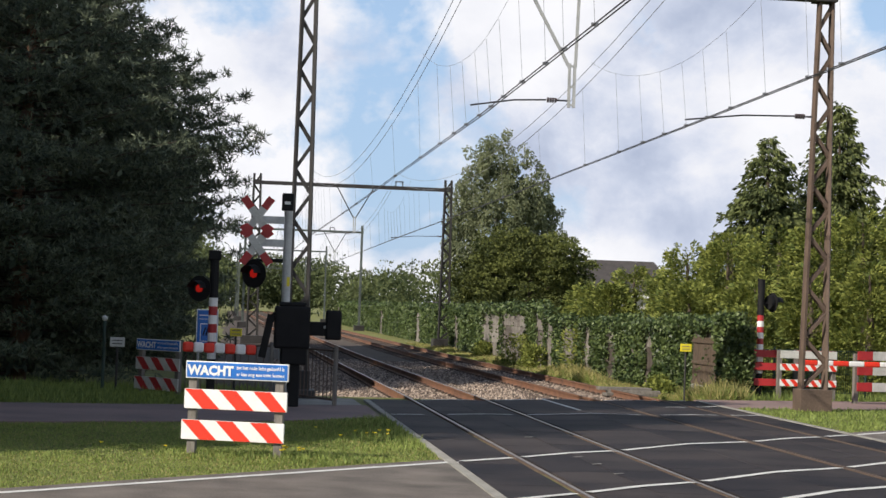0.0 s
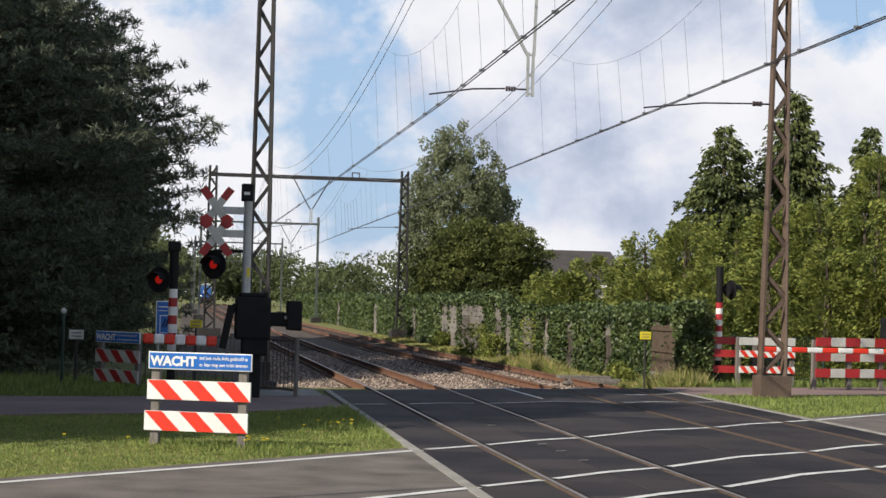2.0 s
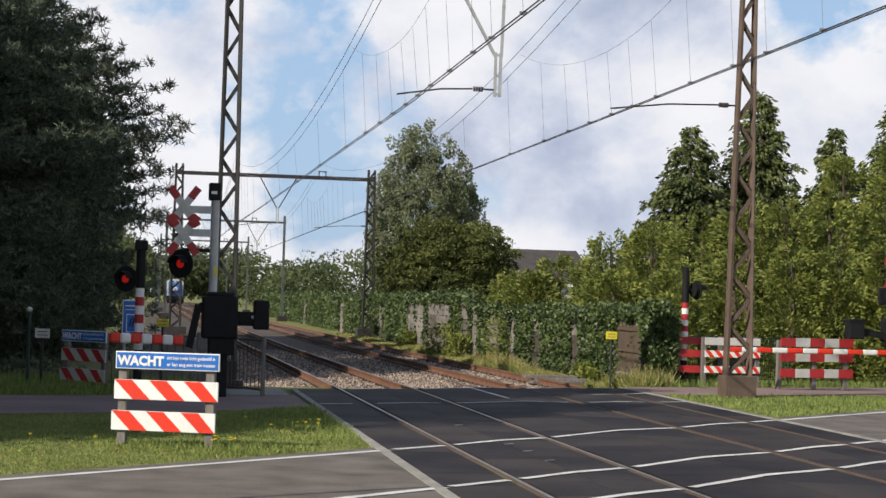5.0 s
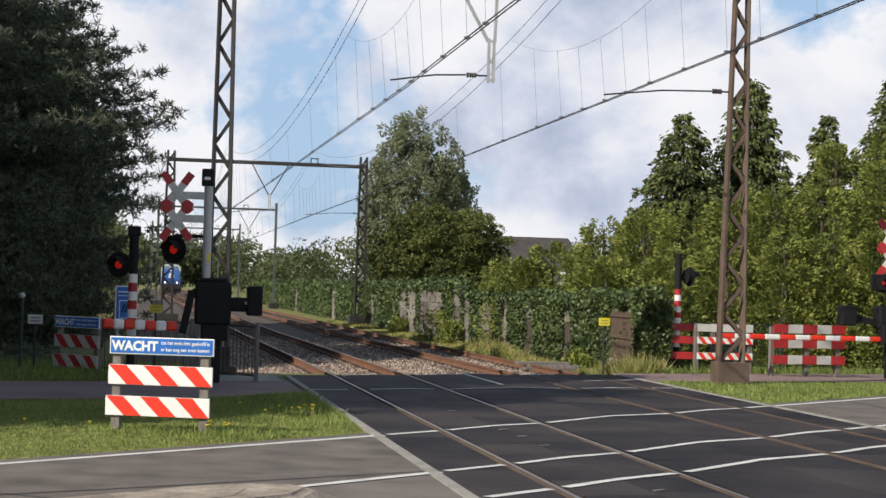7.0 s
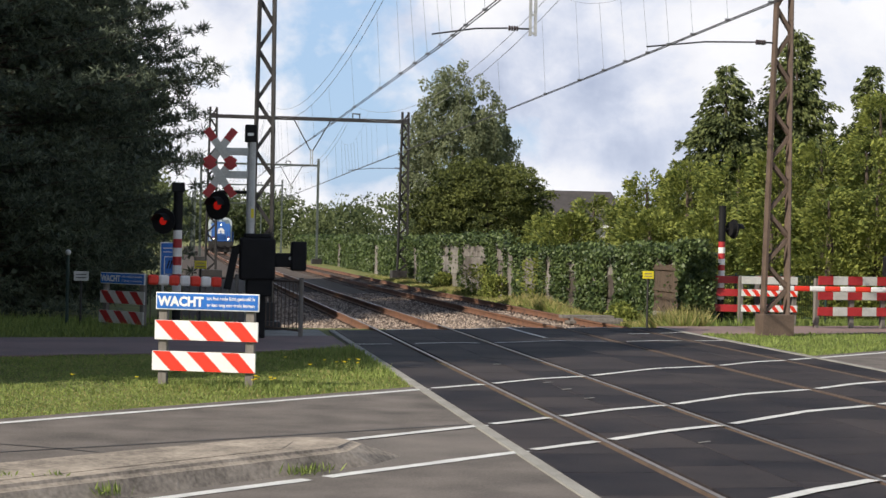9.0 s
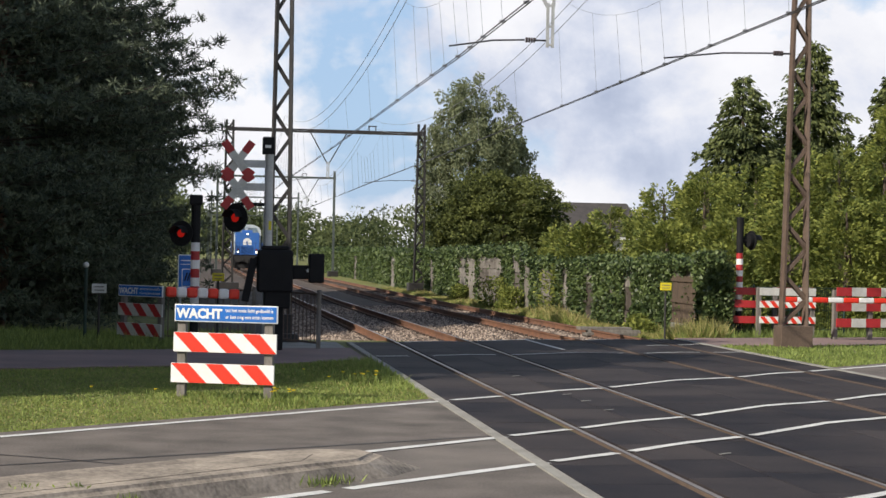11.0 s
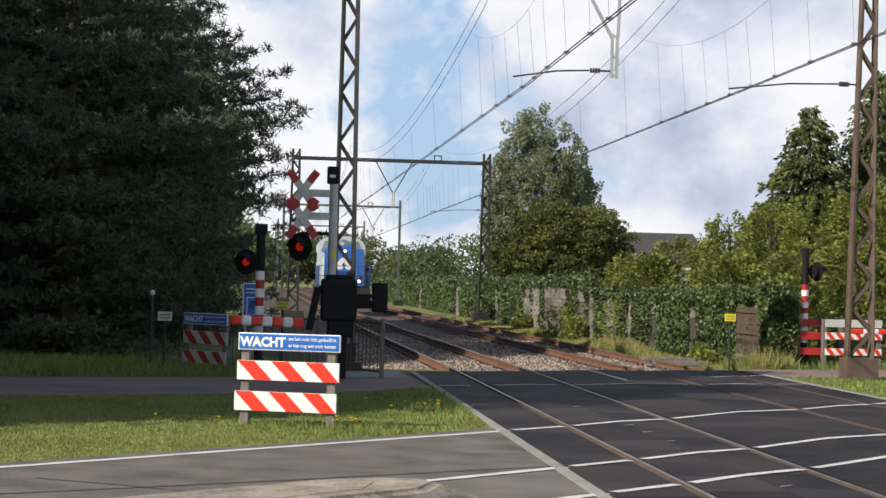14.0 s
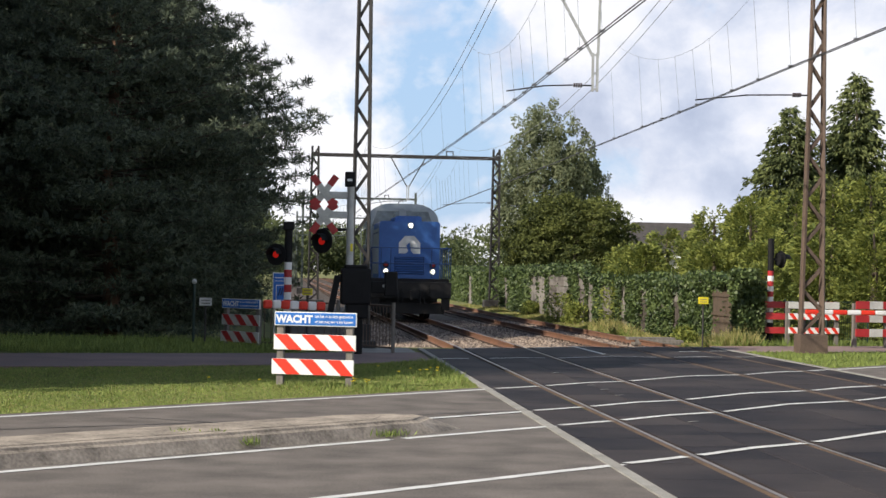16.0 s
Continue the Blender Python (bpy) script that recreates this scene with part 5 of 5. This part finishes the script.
def far_woods():
    """Distant rows of trees as one mass of foliage."""
    rng = np.random.default_rng(77)
    cl = []
    for i in range(190):
        y = rng.uniform(270, 420) if i < 165 else rng.uniform(395, 425)
        x = rng.uniform(-90, 190) if i < 165 else rng.uniform(-12, 24)
        if abs(x - (tx(2.7, y))) < 11 and y < 385:
            continue
        h = rng.uniform(6, 10.5) * (y / 330)
        r = h * rng.uniform(0.35, 0.5)
        for k in range(16):
            u = unit(rng.normal(size=3))
            cl.append((x + u[0] * r * 0.8, y + u[1] * r * 0.8, h * 0.55 + u[2] * h * 0.38, r * 0.38))
    for x, y, h, r in ((20, 235, 6.0, 4), (14.5, 225, 3.8, 2.2), (27, 240, 7.4, 4.5), (34, 250, 8, 5), (-9, 96, 9, 4), (-8, 106, 9, 4), (-8.5, 118, 9, 4), (-8, 130, 8, 4), (-7.5, 142, 9, 4), (-8, 154, 9, 4.5), (-6.5, 170, 8, 4), (-6.5, 186, 9, 4), (-6, 202, 9, 4.5), (-6, 225, 9, 5), (-6, 250, 9, 5), (-5, 275, 9, 5), (40, 180, 6, 4), (-5, 300, 10, 6), (-3, 340, 10, 6), (2, 400, 11, 8), (10, 402, 11, 8), (17, 330, 9, 6), (-10, 330, 12, 8), (88, 400, 13, 12), (105, 405, 13.5, 12), (122, 400, 13, 12), (140, 410, 12.5, 12), (72, 402, 12, 11)):
        for k in range(34):
            u = unit(rng.normal(size=3))
            cl.append((x + u[0] * r * 0.8, y + u[1] * r * 0.8, h * 0.52 + u[2] * h * 0.42, r * 0.3))
    cl = np.array(cl)
    p, d = crown_points(rng, cl, 36, 0.8)
    size = 0.17 + 0.0016 * p[:, 1]
    ob = new("far_woods", leaf_mesh("far_woods", p, d + rng.normal(size=d.shape) * 0.5, size, size * 0.6, M_FAR_LEAF, rng))
    tagged(ob, "distant green belt of mixed trees along the horizon", "woods", kind="stuff")


far_woods()


def house(m, L, W, H, R, label):
    t = thing("house", m, label, "house", "houses behind the gardens")
    bm = B()
    bx(bm, (0, 0, H / 2), (L, W, H))
    part("wall", bm, M_PLASTER, t)
    bm = B()
    a = [(-L / 2 - 0.4, -W / 2 - 0.4, H - 0.1), (L / 2 + 0.4, -W / 2 - 0.4, H - 0.1), (L / 2 + 0.4, W / 2 + 0.4, H - 0.1), (-L / 2 - 0.4, W / 2 + 0.4, H - 0.1), (-L / 2 + 0.8, 0, H + R), (L / 2 - 0.8, 0, H + R)]
    v = [bm.verts.new(p) for p in a]
    for f in ((0, 1, 5, 4), (2, 3, 4, 5), (1, 2, 5), (3, 0, 4), (3, 2, 1, 0)):
        bm.faces.new([v[i] for i in f])
    bmesh.ops.recalc_face_normals(bm, faces=bm.faces[:])
    part("roof", bm, M_ROOF, t, "dark tiled hipped roof")
    bm = B()
    bx(bm, (0, -W / 2 - 0.42, H - 0.15), (L + 0.9, 0.12, 0.22))
    part("gutter", bm, M_WHITE, t, "white gutter board")
    for i in range(4):
        bm = B()
        bx(bm, (-L / 2 + L * (i + 0.5) / 4, -W / 2 - 0.01, H * 0.55), (1.3, 0.08, 1.2))
        part("window", bm, M_WINDOW, t)


house(pose(31.0, 150, gz(0, 150)), 7.6, 8, 4.0, 2.9, "house with a dark roof and white gutter behind the trees")
house(pose(24, 185, gz(0, 185)), 12, 8, 2.2, 0.8, "low pale shed behind the wall")


def fence_lamp(m):
    t = thing("garden_lamp", m, "dark green post with a small pale globe under the pines", "lamp post")
    bm = B()
    rod(bm, (0, 0, 0), (0, 0, 1.36), 0.03, 8)
    part("post", bm, M_GREENFENCE, t)
    bm = B()
    bmesh.ops.create_icosphere(bm, subdivisions=2, radius=0.055, matrix=Matrix.Translation((0, 0, 1.41)))
    part("globe", bm, M_DULL_WHITE, t, "pale globe", True)


fence_lamp(pose(-5.6, 33.2, -0.05))


def wall_stub():
    bm = B()
    bx(bm, (0, 0, 0.14), (0.09, 2.1, 0.48), bevel=0.02)
    ob = solid("wall_plinth", bm, M_CONCRETE, "pale broken concrete plinth at the wall foot", "plinth")
    ob.matrix_world = pose(xw(40.8) - 0.16, 40.8, gz(8, 40.8), 0, 0, -1)


wall_stub()


def timber_panel():
    """A brown slatted panel let into the ivy, above the pale plinth."""
    t = thing("timber_panel", pose(xw(41.3) - 0.13, 39.95, gz(8, 40.8) + 0.3, 0, 0, 0), "weathered brown slatted timber panel in the ivy wall", "fence panel")
    L, H = 2.0, 1.2
    for i in range(9):
        bm = B()
        bx(bm, (0, L * (i + 0.5) / 9, H / 2), (0.025, L / 9 - 0.012, H), bevel=0.004)
        part("slat", bm, M_BROWN_WOOD, t)
    for z in (0.12, 0.6, 1.1):
        bm = B()
        bx(bm, (-0.03, L / 2, z), (0.03, L, 0.07), bevel=0.004)
        part("batten", bm, M_BROWN_WOOD, t)


timber_panel()


def bush(x, y, r, seed):
    rng = np.random.default_rng(seed)
    t = thing("bush", pose(x, y, gz(x, y) - 0.03), "low green weedy bush at the wall foot", "bush", "bushes at the wall")
    bm = B()
    for k in range(5):
        a = k * 1.26
        rod(bm, (0, 0, 0), (math.cos(a) * r * 0.5, math.sin(a) * r * 0.5, r * 0.9), 0.012, 5, 0.004)
    part("stem", bm, M_BARK, t)
    n = 40
    u = unit(rng.normal(size=(n, 3)))
    cl = np.stack([u[:, 0] * r * 0.75, u[:, 1] * r * 0.75, r * 0.7 + u[:, 2] * r * 0.6, np.full(n, r * 0.3)], 1)
    p, d = crown_points(rng, cl, 45)
    p[:, 2] = np.maximum(p[:, 2], 0.02)
    place_crown("foliage", t, p, d + rng.normal(size=d.shape) * 0.5, 0.10, 0.06, M_THUJA, rng)


for k, (x, y, r) in enumerate(((7.85, 66.5, 0.85), (7.9, 63.5, 0.6), (7.6, 44.2, 0.35), (8.3, 78, 0.5), (7.4, 43.0, 0.3))):
    bush(x, y, r, 90 + k)


# ---- locomotive ----
def arch(bm, half, z0, z1, y0, y1, round_=0.35, n=6):
    """A body of constant section along y: straight sides and a rounded roof."""
    sec = [(-half, z0), (half, z0)]
    for i in range(n + 1):
        a = math.pi / 2 * i / n
        sec.append((half - round_ + round_ * math.cos(a), z1 - round_ * 0.7 + round_ * 0.7 * math.sin(a)))
    for i in range(n + 1):
        a = math.pi / 2 * (1 - i / n)
        sec.append((-half + round_ - round_ * math.cos(a), z1 - round_ * 0.7 + round_ * 0.7 * math.sin(a)))
    f = [bm.verts.new((x, y0, z)) for x, z in sec]
    b = [bm.verts.new((x, y1, z)) for x, z in sec]
    bm.faces.new(f)
    bm.faces.new(b[::-1])
    for i in range(len(sec)):
        j = (i + 1) % len(sec)
        bm.faces.new((f[i], b[i], b[j], f[j]))
    bmesh.ops.recalc_face_normals(bm, faces=bm.faces[:])


def make_loco():
    t = thing("diesel_locomotive", pose(0.75, 57, 0), "blue and grey-white centre-cab diesel locomotive with lit headlights", "locomotive")
    LEN = 13.6
    # front hood
    bm = B()
    arch(bm, 1.13, 1.50, 3.62, 0.0, 4.2, 0.14)
    part("front_hood", bm, M_LOCO_BLUE, t, "blue front hood")
    bm = B()
    bx(bm, (-1.135, 2.2, 2.5), (0.02, 3.8, 1.7), bevel=0.005)
    part("hood_side", bm, M_LOCO_WHITE, t, "grey-white hood side")
    bm = B()
    bx(bm, (1.135, 2.2, 2.5), (0.02, 3.8, 1.7), bevel=0.005)
    part("hood_side", bm, M_LOCO_WHITE, t, "grey-white hood side")
    bm = B()
    arch(bm, 0.50, 3.60, 3.84, 0.9, 3.6, 0.12)
    part("exhaust_housing", bm, M_LOCO_BLUE, t)
    # cab
    bm = B()
    arch(bm, 1.42, 1.50, 4.42, 4.2, 7.0, 0.98, 10)
    part("cab", bm, M_LOCO_WHITE, t, "grey-white cab with rounded roof")
    for x0, x1 in ((-1.22, -0.14), (0.14, 1.22)):
        bm = B()
        c = (x0 + x1) / 2
        v = [bm.verts.new((x, 4.17, z)) for x, z in ((x0, 3.52), (x1, 3.52), (x1 - (0.22 if c > 0 else 0), 4.12), (x0 + (0.22 if c < 0 else 0), 4.12))]
        g = bm.faces.new(v)
        r = bmesh.ops.extrude_face_region(bm, geom=[g])
        for q in r["geom"]:
            if isinstance(q, bmesh.types.BMVert):
                q.co.y += 0.03
        part("cab_window", bm, M_WINDOW, t, "glass cab window")
    for s in (-1, 1):
        for y in (4.55, 5.75):
            bm = B()
            bx(bm, (s * 1.425, y + 0.45, 3.12), (0.03, 0.85, 0.62), bevel=0.01)
            part("side_window", bm, M_WINDOW, t, "glass side window")
        bm = B()
        bx(bm, (s * 1.135, 2.2, 3.2), (0.035, 3.6, 0.05), bevel=0.01)
        part("grab_rail", bm, M_LOCO_BLUE2, t)
        for y in (0.9, 1.9, 2.9):
            bm = B()
            bx(bm, (s * 1.15, y, 2.4), (0.03, 0.86, 1.3), bevel=0.012)
            part("hood_door", bm, M_LOCO_WHITE, t)
    for x in (-0.45, 0.45):
        bm = B()
        bar(bm, (x, 4.15, 3.55), (x + 0.12, 4.15, 4.0), 0.025, 0.02)
        part("wiper", bm, M_LOCO_BLACK, t)
    for x in (-0.10, 0.12):
        bm = B()
        rod(bm, (x, 4.10, 4.24), (x, 4.22, 4.24), 0.07, 14)
        part("roof_lamp", bm, M_LOCO_WHITE, t)
    bm = B()
    arch(bm, 1.13, 1.50, 3.62, 7.0, LEN, 0.14)
    part("rear_hood", bm, M_LOCO_BLUE, t)
    # nose details
    logo = B()
    k = [(-0.40, 2.42), (-0.40, 2.82), (-0.17, 3.08), (0.17, 3.08), (0.40, 2.82), (0.40, 2.42), (0.14, 2.42), (0.05, 2.52), (0.12, 2.60), (0.12, 2.72), (0.0, 2.84), (-0.12, 2.72), (-0.12, 2.60), (-0.05, 2.52), (-0.14, 2.42)]
    v = [logo.verts.new((x, -0.006, z)) for x, z in k]
    logo.faces.new(v)
    bmesh.ops.triangulate(logo, faces=logo.faces[:])
    part("white_emblem", logo, M_WHITE, t, "plain white arch emblem")
    bm = B()
    bx(bm, (0, -0.01, 1.98), (1.12, 0.04, 0.66), bevel=0.01)
    gr = part("radiator_grille", bm, M_LOCO_BLUE2, t, "darker blue grille")
    for i in range(7):
        bm = B()
        bx(bm, (0, -0.035, 1.70 + i * 0.09), (1.04, 0.02, 0.035), rot=Matrix.Rotation(0.5, 4, "X"))
        part("grille_slat", bm, M_LOCO_BLUE, gr)
    bm = B()
    bx(bm, (0, -0.012, 1.58), (1.2, 0.03, 0.05))
    part("grille_frame", bm, M_LOCO_BLUE, t)
    for x, z, lit in ((-0.87, 1.76, 1), (0.87, 1.76, 1), (0.03, 3.47, 1), (-0.87, 2.0, 0), (0.87, 2.0, 0)):
        bm = B()
        rod(bm, (x, -0.05, z), (x, 0.02, z), 0.115, 16)
        ring = part("lamp_ring", bm, M_LOCO_WHITE if lit else M_LOCO_BLACK, t)
        bm = B()
        rod(bm, (x, -0.065, z), (x, -0.03, z), 0.07, 16)
        part("headlight" if lit else "tail_light", bm, M_HEADLIGHT if lit else M_RED_DARK, ring, "lit white headlight" if lit else "dark red tail light")
    # frame, buffers, walkway
    bm = B()
    bx(bm, (0, LEN / 2 - 0.6, 1.38), (2.9, LEN, 0.24), bevel=0.02)
    part("running_board", bm, M_LOCO_BLACK, t)
    bm = B()
    bx(bm, (0, -1.10, 1.08), (2.95, 0.12, 0.60), bevel=0.02)
    part("buffer_beam", bm, M_LOCO_BLACK, t, "black buffer beam")
    for s in (-1, 1):
        bm = B()
        rod(bm, (s * 0.875, -1.16, 1.06), (s * 0.875, -1.55, 1.06), 0.12, 14)
        rod(bm, (s * 0.875, -1.55, 1.06), (s * 0.875, -1.62, 1.06), 0.27, 20)
        part("buffer", bm, M_LOCO_BLACK, t)
        bm = B()
        bx(bm, (s * 1.28, -1.0, 0.72), (0.30, 0.25, 0.7), bevel=0.02)
        part("step", bm, M_LOCO_BLACK, t)
        for x in (0.32, 0.48):
            bm = B()
            rod(bm, (s * x, -1.18, 1.1), (s * x, -1.26, 0.6), 0.03)
            part("brake_hose", bm, M_LOCO_BLACK, t)
    bm = B()
    rod(bm, (0, -1.1, 1.05), (0, -1.45, 1.02), 0.05)
    bx(bm, (0, -1.45, 0.9), (0.08, 0.08, 0.34))
    part("coupling", bm, M_LOCO_BLACK, t)
    bm = B()
    bx(bm, (0, -0.95, 0.42), (2.5, 0.06, 0.40), bevel=0.01)
    part("rail_guard", bm, M_LOCO_BLACK, t)
    # railings
    def railing(x0, y0, x1, y1, n):
        bm = B()
        for z in (2.05, 2.62):
            rod(bm, (x0, y0, z), (x1, y1, z), 0.02, 6)
        for i in range(n + 1):
            f = i / n
            rod(bm, (x0 + (x1 - x0) * f, y0 + (y1 - y0) * f, 1.5), (x0 + (x1 - x0) * f, y0 + (y1 - y0) * f, 2.62), 0.02, 6)
        part("handrail", bm, M_LOCO_BLUE2, t, "dark blue tube handrail")
    railing(-1.45, -1.05, -0.75, -1.05, 2)
    railing(0.75, -1.05, 1.45, -1.05, 2)
    bm = B()
    rod(bm, (-0.75, -1.05, 2.62), (0.75, -1.05, 2.62), 0.018, 6)
    rod(bm, (-0.75, -1.05, 2.05), (0.75, -1.05, 2.05), 0.018, 6)
    part("front_chain_rail", bm, M_LOCO_BLUE2, t)
    railing(-1.45, -1.05, -1.45, 5.0, 7)
    railing(1.45, -1.05, 1.45, 5.0, 7)
    for yb in (1.9, 9.6):
        bm = B()
        bx(bm, (0, yb, 0.78), (2.2, 3.2, 0.35), bevel=0.03)
        part("bogie_frame", bm, M_LOCO_BLACK, t)
    bm = B()
    bx(bm, (0, 5.8, 0.85), (2.5, 2.6, 0.7), bevel=0.05)
    part("fuel_tank", bm, M_LOCO_BLACK, t)
    for yb in (0.75, 3.05, 8.45, 10.75):
        bm = B()
        for s in (-1, 1):
            rod(bm, (s * 0.68, 0, 0), (s * 0.82, 0, 0), 0.5, 24)
            rod(bm, (s * 0.64, 0, 0), (s * 0.68, 0, 0), 0.53, 24)
        rod(bm, (-0.7, 0, 0), (0.7, 0, 0), 0.08, 10)
        wsl = part("wheelset", bm, M_LOCO_BLACK, t, "dark steel wheelset")
        wsl.location = (0, yb, 0.5)
    return t


LOCO = make_loco()

# ---- verge plants ----
def blades(name, n, sampler, h, w, material, label, seed, group=""):
    rng = np.random.default_rng(seed)
    xy = sampler(rng, n)
    n = len(xy)
    z = np.array([gz(a, b) for a, b in xy])
    c = np.stack([xy[:, 0], xy[:, 1], z], 1)
    ax = np.stack([rng.normal(size=n) * 0.45, rng.normal(size=n) * 0.45, np.ones(n)], 1)
    hh = (h(xy) if callable(h) else np.full(n, h)) * rng.uniform(0.5, 1.2, n)
    return tagged(new(name, leaf_mesh(name, c, ax, hh, w, material, rng)), label, "grass", kind="stuff")


def in_road(xy, lo=-0.36, hi=8.0):
    n = (xy[:, 0] - RO.x) * RN.x + (xy[:, 1] - RO.y) * RN.y
    return (n > lo) & (n < hi)


def front_lawn(rng, n):
    xy = np.stack([rng.uniform(-9.5, -0.95, n), rng.uniform(13, 28.5, n)], 1)
    n_off = (xy[:, 0] - RO.x) * RN.x + (xy[:, 1] - RO.y) * RN.y
    wob = 0.06 * np.sin(xy[:, 0] * 7) + 0.05 * np.sin(xy[:, 0] * 17)
    path = np.interp(xy[:, 0], [-14, -6.1, -2.9, -0.95], [23.0, 25.45, 26.8, 27.9])
    return xy[(n_off < -0.36 + wob) & (xy[:, 1] < path + wob)]


def lawn_height(xy):
    n_off = (xy[:, 0] - RO.x) * RN.x + (xy[:, 1] - RO.y) * RN.y
    near_deck = np.clip((xy[:, 0] + 2.6) / 1.6, 0, 1) * np.clip((xy[:, 1] - 21.5) / 2, 0, 1)
    tuft = np.exp(-((xy[:, 0] + 2.6) ** 2 + (xy[:, 1] - 20.4) ** 2) / 0.5) + 0.7 * np.exp(-((xy[:, 0] + 3.6) ** 2 + (xy[:, 1] - 20.8) ** 2) / 0.3)
    return 0.03 + 0.02 * np.clip(np.sin(xy[:, 0] * 1.7 + xy[:, 1]) * np.sin(xy[:, 1] * 2.1), 0, 1) + 0.09 * near_deck + 0.07 * tuft


blades("lawn", 200000, front_lawn, lawn_height, 0.010, M_GRASS, "short green lawn with longer tufts at its edges", 5)
blades("dry_lawn", 45000, front_lawn, lambda xy: lawn_height(xy) * 0.8, 0.012, M_DRY, "straw-coloured grass mixed in the lawn", 6)


def west_verge(rng, n):
    xy = np.stack([rng.uniform(-14, -2.6, n), rng.uniform(29.5, 36, n)], 1)
    path = np.interp(xy[:, 0], [-14, -6.5, -5.0, -0.92], [27.6, 29.75, 30.1, 31.6])
    return xy[(xy[:, 1] > path + 0.05)]


blades("verge_grass", 40000, west_verge, 0.20, 0.014, M_GRASS, "rank green grass under the pines", 8)


def east_verge(rng, n):
    y = 34 + 70 * rng.random(n) ** 1.6
    x = np.array([tx(6.75, v) for v in y]) + rng.random(n) * (xw(y) - 0.1 - np.array([tx(6.75, v) for v in y]))
    return np.stack([x, y], 1)[(y > 37.4)]


def verge_height(xy):
    return np.interp(xy[:, 1], [50, 75], [1.0, 0.45]) * (0.10 + 0.30 * np.clip(np.sin(xy[:, 1] * 0.7) * np.sin(xy[:, 0] * 2 + xy[:, 1] * 0.31), 0, 1))


blades("wall_verge", 42000, east_verge, verge_height, 0.02, M_GRASS, "green weeds at the foot of the ivy wall", 9)
blades("wall_verge_dry", 52000, east_verge, lambda xy: verge_height(xy) * 1.3, 0.016, M_DRY, "dry straw grass at the foot of the ivy wall", 10)


def east_lawn(rng, n):
    xy = np.stack([rng.uniform(6.5, 20, n), rng.uniform(26, 36.5, n)], 1)
    far = np.interp(xy[:, 0], [6.5, 9.0, 15, 27], [33.9, 34.6, 36.4, 39.8])
    return xy[~in_road(xy, -0.36, 99) & (xy[:, 1] < far)]


blades("east_lawn", 60000, east_lawn, 0.08, 0.016, M_GRASS, "short grass strip around the brown pole", 12)


def behind_path(rng, n):
    xy = np.stack([rng.uniform(7.5, 20, n), rng.uniform(37, 43, n)], 1)
    near = np.interp(xy[:, 0], [6.45, 14, 26], [36.8, 39.2, 42.5])
    return xy[(xy[:, 1] > near)]


blades("hedge_verge", 30000, behind_path, 0.28, 0.02, M_GRASS, "tall grass below the garden hedge", 13)


def flowers(cx, cy, n, spread, seed, lo, hi):
    rng = np.random.default_rng(seed)
    for i in range(n):
        x, y = cx + rng.normal() * spread, cy + rng.normal() * spread * 0.5
        h = rng.uniform(lo, hi)
        t = thing("dandelion", pose(x, y, gz(x, y)), "small yellow flower in the grass", "flower", "yellow flowers in the lawn")
        bm = B()
        rod(bm, (0, 0, 0), (0.01, 0, h), 0.004, 5)
        part("stem", bm, M_GRASS, t)
        bm = B()
        for k in range(7):
            a = k * 0.9
            v = [bm.verts.new((0.01, 0, h)), bm.verts.new((0.01 + 0.028 * math.cos(a), 0.028 * math.sin(a), h + 0.008)), bm.verts.new((0.01 + 0.028 * math.cos(a + 0.8), 0.028 * math.sin(a + 0.8), h + 0.008))]
            bm.faces.new(v)
        bx(bm, (0.01, -0.004, h + 0.004), (0.03, 0.02, 0.012))
        part("blossom", bm, M_FLOWER, t)


def weed(x, y, z, n, h, seed):
    rng = np.random.default_rng(seed)
    c = np.stack([x + rng.normal(size=n) * 0.07, y + rng.normal(size=n) * 0.04, np.full(n, z)], 1)
    ax = np.stack([rng.normal(size=n) * 0.6, rng.normal(size=n) * 0.6, np.ones(n)], 1)
    ob = new("weed_tuft", leaf_mesh("weed_tuft", c, ax, np.full(n, h), 0.012, M_GRASS, rng))
    tagged(ob, "green weed tuft growing from the kerb joint", "weed", kind="stuff")


for k, (sx, nx, zz, nn, hh) in enumerate(((-6.55, 4.21, 0.0, 40, 0.10), (-6.35, 4.22, 0.0, 30, 0.09), (-8.35, 4.21, 0.02, 40, 0.10), (-8.6, 4.0, 0.155, 14, 0.04), (-8.9, 3.8, 0.16, 18, 0.04))):
    weed(*rp(sx, nx), zz, nn, hh, 40 + k)
flowers(-2.72, 20.55, 7, 0.16, 1, 0.10, 0.18)
flowers(-1.45, 23.2, 10, 0.35, 2, 0.12, 0.20)
flowers(-3.9, 21.0, 3, 0.5, 3, 0.08, 0.14)

ivy_wall()
make_sleepers()


# ---- what moves ----
def motions():
    rows, end = [], 16.0
    for t in (0, 2, 4, 6, 8, 10, 12, 13, 14, 15, 15.6, 16):
        y = 57.0 + 22.8 * (end - t) + (4.2 if t == 16 else 0.6 if t > 15.5 else 0)
        rows.append((t, pose(tx(0.75, y), y, tz(y + 4), 0, 0, -math.degrees(SLOPE))))
    walk(LOCO, rows)


motions()
